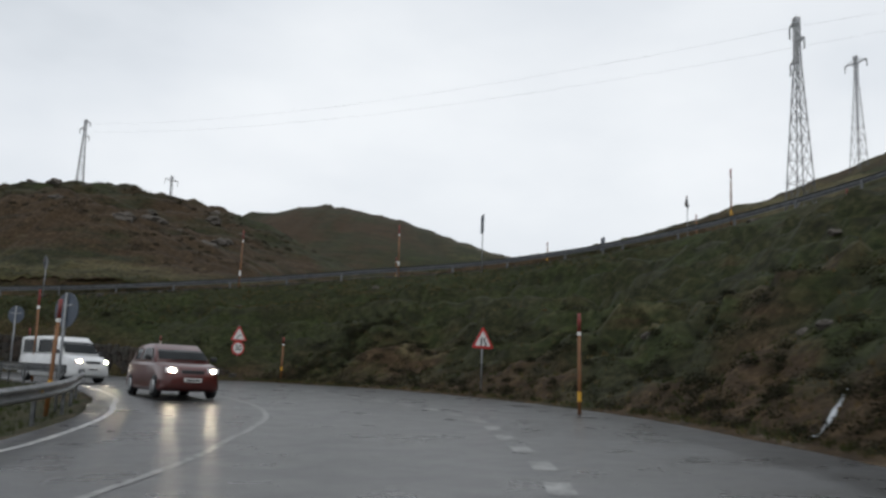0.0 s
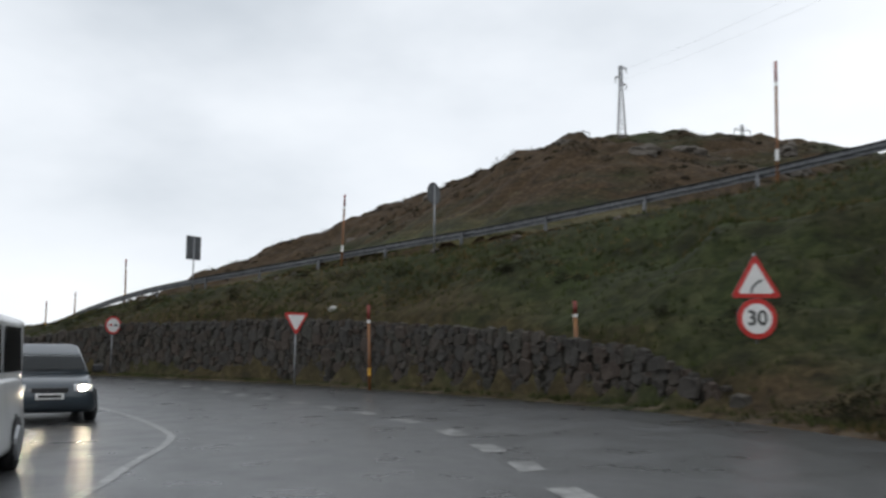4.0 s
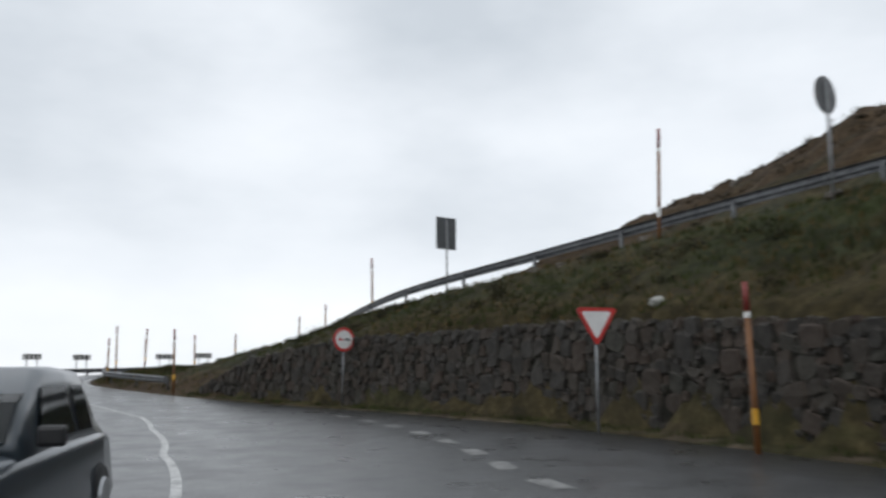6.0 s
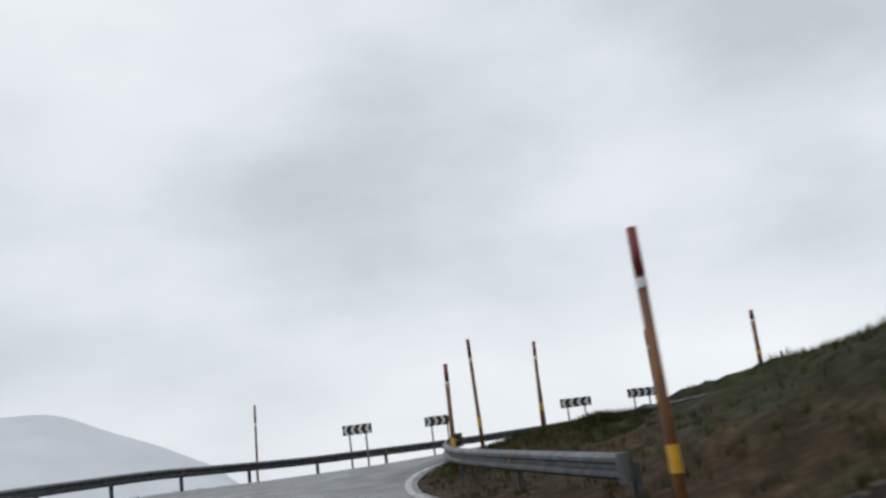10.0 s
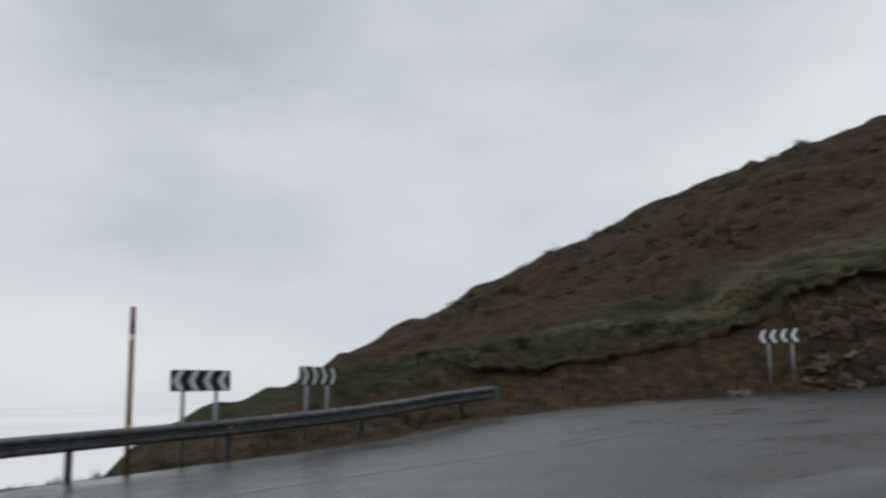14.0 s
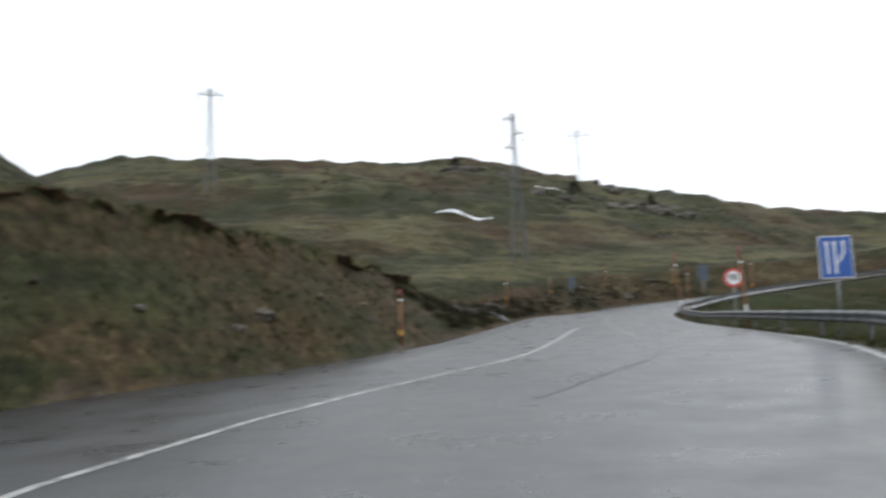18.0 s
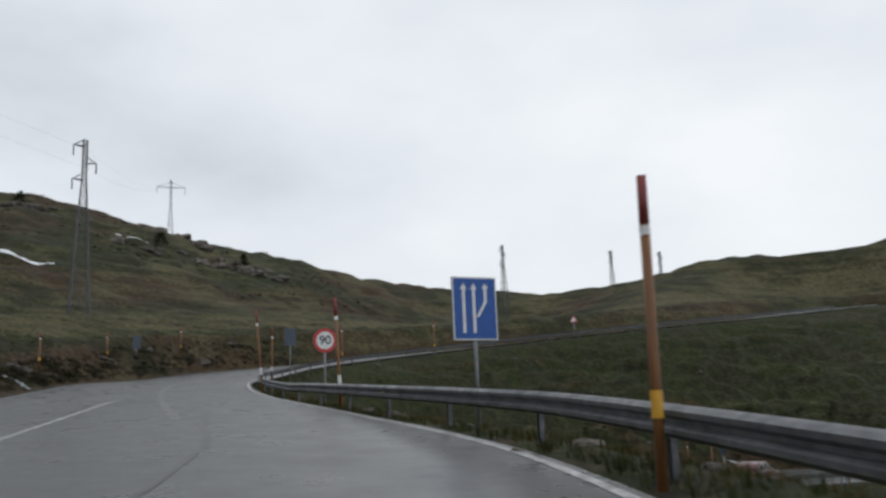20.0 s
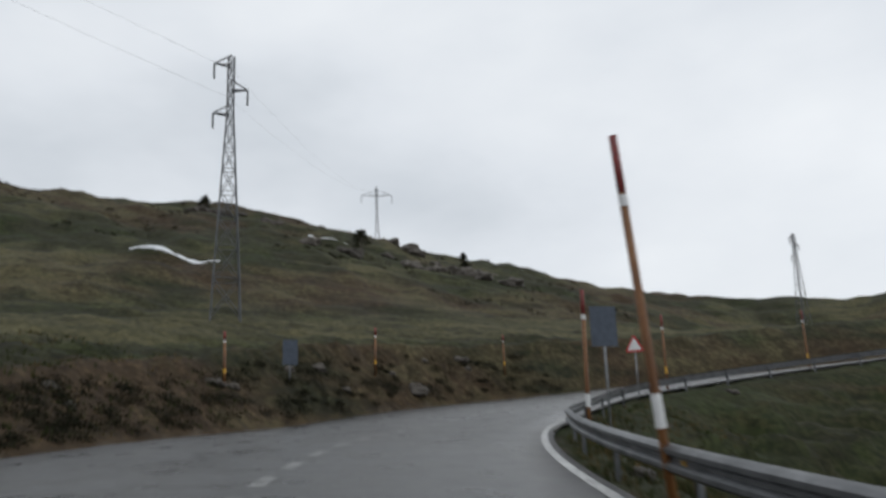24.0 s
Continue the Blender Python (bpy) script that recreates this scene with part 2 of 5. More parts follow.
M_PANEL = plain("sign_panel_grey", (0.055, 0.070, 0.095), 0.45, vary=0.2, metal=0.2)
M_POST = plain("sign_post_grey", (0.24, 0.25, 0.26), 0.45, metal=0.5, vary=0.2)
M_TOWER = plain("tower_steel", (0.11, 0.115, 0.12), 0.5, metal=0.4, vary=0.25, scale=1.5)
M_ROCK = plain("grey_rock", (0.075, 0.065, 0.054), 0.85, vary=0.6, scale=3.0, rand=True)
M_SNOW = plain("old_snow", (0.80, 0.82, 0.84), 0.7, vary=0.08, scale=2.0)
M_BUSH = plain("dark_scrub", (0.017, 0.0165, 0.0085), 0.9, vary=0.55, scale=5.0, spec=0.1)
M_GRASS = plain("rank_grass", (0.040, 0.049, 0.017), 0.9, vary=0.6, scale=0.8, spec=0.1)
M_STRAW = plain("dead_grass", (0.115, 0.082, 0.038), 0.9, vary=0.5, scale=0.8, spec=0.1)
M_TURF = plain("peaty_turf", (0.042, 0.028, 0.017), 0.95, vary=0.6, scale=1.5, spec=0.1)
M_WATER = plain("white_water", (0.46, 0.49, 0.52), 0.25, vary=0.15, scale=5.0)
M_TAR = plain("tar_seam", (0.014, 0.014, 0.015), 0.3, vary=0.3, scale=8.0)
M_MIST_GLOW = material("valley_mist", build_mist_glow)
# haze over the far mountain is put into its pale base colour
M_FAR_HAZE = plain("far_mountain", (0.60, 0.62, 0.65), 1.0, vary=0.10, scale=0.004, spec=0.0)


# ---- building helpers ----
def mesh_of(name, bm, mat, smooth=False):
    me = bpy.data.meshes.new(name)
    bm.to_mesh(me)
    bm.free()
    for m in (mat if isinstance(mat, (list, tuple)) else [mat]):
        me.materials.append(m)
    if smooth:
        for p in me.polygons:
            p.use_smooth = True
    return me


def part(name, bm, mat, parent, label="", smooth=False):
    ob = new(name, mesh_of(name, bm, mat, smooth))
    ob.parent = parent
    if label:
        ob["label"] = label
    return ob


def thing(name, m, label, category, group="", kind=""):
    ob = new(name)
    ob.empty_display_size = 0.2
    ob.matrix_basis = m
    return tagged(ob, label, category, group, kind)


def box(bm, size, m=None, bevel=0.0):
    g = bmesh.ops.create_cube(bm, size=1.0)
    vs = g["verts"]
    bmesh.ops.transform(bm, matrix=Matrix.Diagonal((*size, 1)), verts=vs)
    if bevel:
        es = list({e for v in vs for e in v.link_edges})
        r = bmesh.ops.bevel(bm, geom=es, offset=bevel, segments=2, affect="EDGES", profile=0.5)
        vs = list({v for f in r["faces"] for v in f.verts} | {v for v in vs if v.is_valid})
    if m is not None:
        bmesh.ops.transform(bm, matrix=m, verts=vs)
    return vs


def boxed(size, m=None, bevel=0.0):
    bm = bmesh.new()
    box(bm, size, m, bevel)
    return bm


def tube(bm, a, b, r0, r1=None, seg=10):
    a, b = Vector(a), Vector(b)
    r1 = r0 if r1 is None else r1
    d = b - a
    g = bmesh.ops.create_cone(bm, cap_ends=True, segments=seg, radius1=r0, radius2=r1, depth=d.length)
    bmesh.ops.transform(bm, matrix=Matrix.Translation((a + b) / 2) @ d.to_track_quat("Z", "Y").to_matrix().to_4x4(), verts=g["verts"])
    return g["verts"]


def tubed(a, b, r0, r1=None, seg=10):
    bm = bmesh.new()
    tube(bm, a, b, r0, r1, seg)
    return bm


def slab(points, depth, y=0.0):
    """A flat plate in the xz plane, its front face towards -y."""
    bm = bmesh.new()
    f = [bm.verts.new((x, y, z)) for x, z in points]
    k = [bm.verts.new((x, y + depth, z)) for x, z in points]
    bm.faces.new(f)
    bm.faces.new(list(reversed(k)))
    n = len(points)
    for i in range(n):
        bm.faces.new((f[i], k[i], k[(i + 1) % n], f[(i + 1) % n]))
    bmesh.ops.recalc_face_normals(bm, faces=bm.faces)
    return bm


def disc_points(r, n=40, cx=0.0, cz=0.0):
    return [(cx + r * math.cos(2 * math.pi * i / n), cz + r * math.sin(2 * math.pi * i / n)) for i in range(n)]


def tri_points(side, round_r=0.05, flip=False, cz=0.0):
    """An equilateral triangle with rounded corners about its centre."""
    h = side * math.sqrt(3) / 2
    base = [(-side / 2, -h / 3), (side / 2, -h / 3), (0, 2 * h / 3)]
    out = []
    for i, (x, z) in enumerate(base):
        d = math.hypot(x, z)
        cx, cz0 = x * (1 - 2 * round_r / d), z * (1 - 2 * round_r / d)
        a0 = math.atan2(z, x)
        for k in range(-3, 4):
            a = a0 + k * math.pi / 9
            out.append((cx + round_r * math.cos(a), cz0 + round_r * math.sin(a)))
    if flip:
        out = [(-x, -z) for x, z in out]
    return [(x, z + cz) for x, z in out]


def letters(text, size, cx, cz, y, mat, parent, name="numeral"):
    cu = bpy.data.curves.new(name, "FONT")
    cu.body, cu.size, cu.extrude, cu.align_x, cu.align_y = text, size, 0.002, "CENTER", "CENTER"
    cu.offset = 0.012 * size
    tmp = bpy.data.objects.new("tmp", cu)
    scene.collection.objects.link(tmp)
    me = bpy.data.meshes.new_from_object(tmp.evaluated_get(bpy.context.evaluated_depsgraph_get()))
    bpy.data.objects.remove(tmp)
    me.transform(pose(cx, y, cz, 90))
    me.materials.append(mat)
    ob = new(name, me)
    ob.parent = parent
    return ob


# ---- the road's line ----
LINE = np.array([
    (-5.0, -60.0, -2.2), (-2.0, -28.0, -1.0), (-0.6, -12.0, -0.42), (0.0, 0.0, 0.0), (0.97, 8.3, 0.25), (0.8, 16.2, 0.47), (-1.7, 25.7, 0.71),
    (-7.4, 34.5, 0.92), (-13.1, 39.2, 1.0), (-16.9, 42.6, 1.02), (-23.1, 46.1, 1.03), (-31.2, 49.1, 1.06), (-39.1, 50.2, 1.12),
    (-47.0, 50.0, 1.26), (-54.0, 49.65, 1.5), (-64.0, 49.4, 1.85), (-68.7, 50.1, 2.08), (-72.0, 51.7, 2.25), (-73.9, 53.8, 2.42),
    (-74.7, 56.4, 2.56), (-74.5, 59.1, 2.69), (-73.7, 61.4, 2.83), (-72.3, 63.9, 3.04), (-70.3, 65.8, 3.27), (-67.4, 67.3, 3.58),
    (-62.8, 66.7, 3.94), (-56.0, 64.8, 4.47), (-46.7, 63.0, 5.14), (-37.4, 63.0, 5.82), (-27.8, 63.1, 6.50), (-23.0, 63.1, 6.85),
    (-14.0, 62.8, 7.58), (-5.0, 61.8, 8.4), (5.0, 59.2, 9.2), (15.0, 54.0, 10.5), (22.0, 46.0, 11.7), (27.0, 36.0, 12.9), (30.0, 25.0, 14.1),
    (33.0, 10.0, 15.6), (38.0, -10.0, 17.6), (50.0, -40.0, 21.0)])
APEX = 19.5


def catmull(nodes, per=14):
    pts, par = [], []
    n = len(nodes)
    for i in range(n - 1):
        p0, p1, p2, p3 = nodes[max(i - 1, 0)], nodes[i], nodes[i + 1], nodes[min(i + 2, n - 1)]
        for k in range(per):
            t = k / per
            pts.append(0.5 * (2 * p1 + (p2 - p0) * t + (2 * p0 - 5 * p1 + 4 * p2 - p3) * t * t + (3 * p1 - p0 - 3 * p2 + p3) * t ** 3))
            par.append(i + t)
    pts.append(nodes[-1])
    par.append(n - 1.0)
    return np.array(pts), np.array(par)


ROAD, ROADK = catmull(LINE)
tang = np.gradient(ROAD[:, :2], axis=0)
tang /= np.linalg.norm(tang, axis=1)[:, None]
RIGHT = np.stack([tang[:, 1], -tang[:, 0]], 1)


def along(k, ks, vs):
    return np.interp(k, ks, vs)


def right_off(k):
    return along(k, [0, 5, 6, 7, 8, 9, 10, 11, 12, 13, 14, 15, 16, 23, 25, 40], [5.2, 5.3, 6.2, 7.6, 8.2, 7.6, 6.8, 5.9, 5.2, 4.5, 3.3, 2.5, 2.4, 2.4, 2.4, 2.4])


def left_off(k):
    return along(k, [0, 6, 7, 8, 8.7, 9.3, 10, 11, 12, 14, 17, 19, 21, 22, 23, 24, 25, 26, 27, 28, 29, 31, 40], [7.8, 7.8, 6.4, 5.1, 4.2, 4.3, 5.9, 7.0, 7.8, 8.0, 8.2, 9.3, 10.4, 12.6, 13.2, 12.4, 11.5, 11.2, 10.4, 8.6, 8.0, 7.4, 7.0])


def cross_slope(k):
    """Rise per metre to the left."""
    return along(k, [0, 12, 15.5, 17, 18, 19, 20.2, 21.3, 22.2, 24, 25, 26, 27.5, 31, 40], [-0.02, -0.02, 0.01, 0.0, -0.035, -0.045, -0.036, -0.010, 0.005, 0.01, 0.02, 0.018, 0.0, 0.02, 0.03])


def on_road(k, lat, up=0.0):
    """The place at line parameter k, lat metres to the right of the line."""
    i = float(np.interp(k, ROADK, np.arange(len(ROADK))))
    a = int(min(i, len(ROADK) - 2))
    f = i - a
    p = ROAD[a] * (1 - f) + ROAD[a + 1] * f
    r = RIGHT[a] * (1 - f) + RIGHT[a + 1] * f
    r = r / np.linalg.norm(r)
    return Vector((p[0] + r[0] * lat, p[1] + r[1] * lat, p[2] - lat * float(cross_slope(k)) + up)), math.degrees(math.atan2(r[1], r[0]))


def nearest(xy, lo, hi):
    """Distance, side (right positive), line parameter and height of the line nearest to each place."""
    m = np.where((ROADK >= lo) & (ROADK <= hi))[0]
    dist, lat, kk, zz = (np.zeros(len(xy)) for _ in range(4))
    for s in range(0, len(xy), 20000):
        q = xy[s:s + 20000]
        d2 = (q[:, None, 0] - ROAD[None, m, 0]) ** 2 + (q[:, None, 1] - ROAD[None, m, 1]) ** 2
        j = m[d2.argmin(1)]
        off = q - ROAD[j, :2]
        la = (off * RIGHT[j]).sum(1)
        al = (off * tang[j]).sum(1)
        inner = (j > m[0]) & (j < m[-1])
        dd = np.sqrt(d2.min(1))
        dist[s:s + 20000] = dd
        lat[s:s + 20000] = np.where(inner, np.sign(la) * dd, la)
        kk[s:s + 20000] = ROADK[j]
        zz[s:s + 20000] = ROAD[j, 2] + np.where(inner, 0, 0)
    return dist, lat, kk, zz


def sstep(a, b, x):
    t = np.clip((x - a) / (b - a), 0, 1)
    return t * t * (3 - 2 * t)


def ripple(x, y, scale, seed):
    """A cheap smooth unevenness from a few crossed waves, about -1 to 1."""
    rng = np.random.RandomState(seed)
    v = np.zeros_like(x)
    amp = 0.0
    for o in range(4):
        for _ in range(4):
            a, ph = rng.uniform(0, 2 * math.pi), rng.uniform(0, 2 * math.pi)
            fr = (2 ** o) / scale * rng.uniform(0.7, 1.3) * 2 * math.pi
            w = 0.55 ** o
            v += w * np.sin(fr * (x * math.cos(a) + y * math.sin(a)) + ph + 1.3 * np.sin(fr * 0.37 * (x * math.sin(a) - y * math.cos(a))))
            amp += w * 0.45
    return v / amp


RIDGES = [
    # crest nodes (x, y, z), fall per metre
    ([(-185, 160, -30), (-150, 150, -11.7), (-118, 145, 17.0), (-88, 144, 28.0), (-61.7, 143.5, 31.6), (-45, 148, 30.5), (-25, 156, 21.4), (0, 168, 22), (30, 170, 20)], 0.45),
    ([(-74, 114, 13.5), (-50, 104, 23.2), (-43, 99, 18.6), (-36, 92, 16.2), (-27, 88, 13.6)], 0.50),
    ([(-100, 265, 39.7), (-57, 280, 53.9), (-36, 292, 58.9), (-15, 300, 55), (15, 302, 47.3), (60, 290, 44)], 0.35),
    ([(150, 210, 59), (112, 161, 53.4), (90, 126, 46.4), (101, 107, 46.2), (122, 92, 51.3), (127, 75, 48.5), (128, 54, 43.9), (130, 5, 35.5), (105, -30, 32.8), (64, -56, 39.5), (45, -95, 41)], 0.42),
]


def hills(x, y):
    z = np.full_like(x, -60.0)
    z = np.maximum(z, -60 + 0.0 * x)
    for nodes, fall in RIDGES:
        nd, _ = catmull(np.array(nodes, float), 6)
        best = np.full_like(x, -1e3)
        for a, b in zip(nd[:-1], nd[1:]):
            ab = b[:2] - a[:2]
            t = np.clip(((x - a[0]) * ab[0] + (y - a[1]) * ab[1]) / (ab @ ab), 0, 1)
            d = np.hypot(x - a[0] - t * ab[0], y - a[1] - t * ab[1])
            zz = a[2] + t * (b[2] - a[2]) - fall * (np.sqrt(d * d + 49) - 7)
            best = np.maximum(best, zz)
        m = np.maximum(z, best)
        z = m + 1.2 * np.exp(-np.abs(z - best) / 2.0)
    # a shallow dip west of the eastern hill
    z = z - 3.2 * np.exp(-((x - 47) / 20) ** 2 - ((y - 116) / 17) ** 2)
    return z


def verge_sag(k):
    """How far the inner verge of the upper road lies below the carriageway."""
    return along(k, [24, 27, 28, 29.5, 40], [0.0, 0.0, 0.08, 0.20, 0.25])


WALL_K = (8.9, 13.9)


def wall_height(k):
    return along(k, [8.8, 9.3, 10, 11.2, 12.5, 13.4, 14.0], [0.0, 1.1, 1.7, 2.3, 2.3, 1.5, 0.0])


def cut_profile(lo, k):
    """How the bank rises from the road: a steep cut with a scarp at its top round the hairpin, a soft bank elsewhere."""
    soft = sstep(0.5, 5.5, lo)
    steep = 0.80 * np.clip((lo - 0.4) / 2.7, 0, 1) ** 0.85 + 0.20 * sstep(2.9, 3.4, lo)
    w = sstep(22.0, 23.2, k)
    return soft * (1 - w) + steep * w


def ground_height(x, y):
    """Ground level and what covers it, for arrays of places."""
    xy = np.stack([x, y], 1)
    dl, latl, kl, zl = nearest(xy, 0, APEX)
    du, latu, ku, zu = nearest(xy, APEX, 40)
    upper = du < dl
    d, lat = np.where(upper, du, dl), np.where(upper, latu, latl)
    k, zr = np.where(upper, ku, kl), np.where(upper, zu, zl)
    zr = zr - np.clip(lat, -11, 6) * cross_slope(k)
    el, eu = dl - right_off(kl), du - right_off(ku)
    zl_e = zl - right_off(kl) * cross_slope(kl)
    zu_e = zu - right_off(ku) * cross_slope(ku) - verge_sag(ku)
    # the slope between the two arms of the road
    hw = wall_height(kl)
    gap = np.maximum(el + eu, 0.5)
    a, b = np.minimum(0.9, gap * 0.22), np.minimum(1.1, gap * 0.25)
    t = np.clip((el - a) / np.maximum(gap - a - b, 0.3), 0, 1)
    rise = zu_e - zl_e
    hwc = np.minimum(hw, np.maximum(rise - 0.4, 0) * 0.75)
    step = sstep(0.0, 0.35, el - a) * hwc
    far = sstep(14, 40, gap)
    prof = (1 - far) * t + far * (t ** 0.8)
    z_in = zl_e + 0.12 * sstep(0, 0.8, el) + step + (rise - 0.12 - hwc) * prof
    bumpy = sstep(0.5, 4, el) * sstep(0.8, 4, eu)
    z_in = z_in + bumpy * ((0.30 + 0.25 * sstep(-25, -8, x)) * ripple(x, y, 9, 3) + 0.12 * ripple(x, y, 2.4, 4)) + sstep(6, 18, el) * sstep(6, 18, eu) * 0.9 * ripple(x, y, 26, 5)
    # a low grassy berm along the upper verge, and trodden ledges across the slope
    z_in = z_in + 0.20 * np.exp(-((eu - 1.4) / 0.8) ** 2) * sstep(24.8, 25.4, ku) * sstep(26.9, 26.3, ku)
    ledge = np.sin(2 * math.pi * (z_in / 1.35 + 0.45 * ripple(x, y, 14, 34))) * sstep(-24, -10, x) * sstep(1.5, 5, el) * sstep(1.5, 5, eu)
    z_in = z_in + 0.30 * ledge
    z_in = z_in + sstep(-14, -2, x) * sstep(0.8, 3.0, el) * sstep(2, 8, eu) * (0.38 * ripple(x, y, 5.5, 31) + 0.16 * ripple(x, y, 2.6, 32))
    # the outer side
    lo = np.where(lat < 0, d - left_off(k), -1)
    north = np.where(upper & (k > 24), 1.0, np.maximum(sstep(64, 74, y), sstep(19.5, 20.6, k)))
    h = hills(x, y) + 0.8 * ripple(x, y, 30, 1) + (0.35 + 0.35 * sstep(-20, -45, x)) * ripple(x, y, 8, 2)
    bank_h = along(k, [19.3, 20.3, 21.3, 22, 22.9, 23.7, 24.2, 24.9, 25.5, 26.5, 27.4, 28.3, 30, 31.6, 32.4, 33.4, 34, 40], [0.0, 0.7, 1.3, 1.7, 2.3, 3.9, 4.7, 4.9, 4.6, 4.2, 3.6, 3.0, 1.7, 1.2, 1.9, 2.9, 3.2, 2.5])
    z_bank = zr + 0.10 * sstep(0, 1, lo) + bank_h * cut_profile(lo, k) + along(k, [21, 23.5, 28, 31, 32.5, 35, 40], [0.0, 0.17, 0.17, 0.12, 0.30, 0.30, 0.15]) * np.clip(lo - 5, 0, 18) + sstep(1, 5, lo) * (0.22 * ripple(x, y, 5, 6) + 0.12 * ripple(x, y, 1.9, 7))
    w = sstep(5, 32, lo)
    z_north = z_bank * (1 - w) + h * w
    z_drop = zr - 0.15 * sstep(0, 1, lo) - 0.50 * np.maximum(lo - 2.0, 0) + sstep(1, 5, lo) * 0.2 * ripple(x, y, 5, 8)
    z_drop = np.maximum(z_drop, -70 + 0.0 * x)
    z_out = z_north * north + z_drop * (1 - north)
    # the hill's western flank falls away to the valley
    flank = 11.0 + 0.34 * (y - 94) + 0.31 * (x + 104) - 0.012 * np.maximum(-100 - x, 0) ** 2 + 0.5 * ripple(x, y, 12, 9)
    flank = np.maximum(flank, -70 + 0.0 * x) + 8 * sstep(7, 2, lo) + 30 * sstep(-92, -78, x)
    z_out = np.minimum(z_out, flank)
    inside = lat > 0
    z = np.where(inside, z_in, z_out)
    e = np.where(inside, np.where(upper, eu, el), lo)
    z = np.where(e <= 0, zr - 0.28 * sstep(0.0, 0.5, -e) - 0.06, z)
    # cover: red asks for brown turf, green for bare rock
    heath = sstep(11, 23, lo) * sstep(0, -35, x)
    brown = np.where(inside, -0.24 + 0.40 * sstep(5, 0.5, el) + 0.08 * sstep(11, 3, el) * sstep(-14, -2, x) + 0.12 * sstep(8, 2, eu) + 0.20 * ripple(x, y, 9, 33), north * (0.06 + 0.36 * heath * (0.25 + 0.75 * sstep(58, 32, lo)) + 0.26 * heath * ripple(x, y, 40, 14) - 0.14 * sstep(3.6, 5, lo) * sstep(24, 10, lo)))
    east = sstep(-15, 25, x) * (~inside)
    brown = brown - 0.10 * east + 0.42 * east * ripple(x, y, 46, 12) + 0.35 * (~inside) * sstep(5.5, 3.5, lo) * sstep(29.2, 30.2, k)
    cut = sstep(0.2, 0.7, lo) * sstep(3.7, 3.2, lo)
    scarp = sstep(2.4, 2.9, lo) * sstep(3.8, 3.4, lo) * sstep(21.8, 22.8, k) * sstep(30, 28, k)
    rock = np.where(inside, -0.35 + 0.25 * sstep(3, 0, el), north * (cut * along(k, [22.6, 23.2, 24.3, 24.9, 26, 28], [0.1, 0.70, 0.70, 0.52, 0.40, 0.2]) + 0.30 * sstep(38, 60, lo) * sstep(10, -40, x)) - 0.25)
    rock = np.maximum(rock, 0.52 * sstep(0.9, 0.3, np.where(e > 0, e, 9)))
    rock = rock * (1 - scarp)
    brown = brown + scarp * along(k, [24.4, 25.4, 30], [0.35, 0.16, 0.20]) + cut * north * along(k, [24.3, 25.2, 26.5, 30], [0.30, 0.0, -0.10, -0.10])
    dry = np.where(inside, -0.25 + 0.50 * np.maximum(ledge, 0) - 0.30 * sstep(15, 5, eu) * sstep(26.0, 27.5, ku), north * 0.24 * sstep(6, 9, lo) * sstep(22, 13, lo) * sstep(21, 23, k) + (0.08 + 0.16 * sstep(-20, 20, x)) * ripple(x, y, 38, 21) * sstep(4, 30, lo) - 0.10 * heath + 0.20 * east)
    return z, np.clip(brown, -0.5, 1), np.clip(rock, -0.5, 1), e, np.clip(dry, -0.6, 1)


def ground_at(x, y):
    return float(ground_height(np.array([float(x)]), np.array([float(y)]))[0][0])


def axis_points(lo, hi, step, reach, before=(), after=()):
    """Grid lines: fine from lo to hi, coarser stretches (start, end, step) before and after, then ever wider out to the horizon."""
    core = [v for a, b, st in before for v in np.arange(a, b - st / 2, st)] + list(np.arange(lo, hi + step / 2, step)) + [v for a, b, st in after for v in np.arange(a + st, b + st / 2, st)]
    s, a, b = step, core[0], core[-1]
    left, right = [], []
    s = 1.2
    while a > -reach:
        s *= 1.22
        a -= s
        left.append(a)
    s = 1.2
    while b < reach:
        s *= 1.22
        b += s
        right.append(b)
    return np.array(left[::-1] + core + right)


def build_ground():
    xs, ys = axis_points(-104, 36, 0.48, 4200, [(-140, -104, 1.5)], [(36, 134, 1.4)]), axis_points(-6, 108, 0.48, 4200, [(-48, -6, 1.5)], [(108, 162, 1.0)])
    gx, gy = np.meshgrid(xs, ys)
    x, y = gx.ravel(), gy.ravel()
    z, br, rk, e, dry = ground_height(x, y)
    far = sstep(450, 1500, np.hypot(x, y))
    z = z * (1 - far) + far * -70
    nx, ny = len(xs), len(ys)
    idx = np.arange(nx * ny).reshape(ny, nx)
    quads = np.stack([idx[:-1, :-1], idx[:-1, 1:], idx[1:, 1:], idx[1:, :-1]], -1).reshape(-1, 4)
    me = bpy.data.meshes.new("ground")
    me.from_pydata(np.stack([x, y, z], 1).tolist(), [], quads.tolist())
    me.polygons.foreach_set("use_smooth", [True] * len(me.polygons))
    col = me.color_attributes.new("cover", "FLOAT_COLOR", "POINT")
    col.data.foreach_set("color", np.stack([br, rk, dry, np.ones_like(br)], 1).ravel().astype(np.float32))
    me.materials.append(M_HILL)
    ob = new("ground", me)
    return tagged(ob, "wet mountain turf in green and brown with bare rock", "ground", kind="structure")


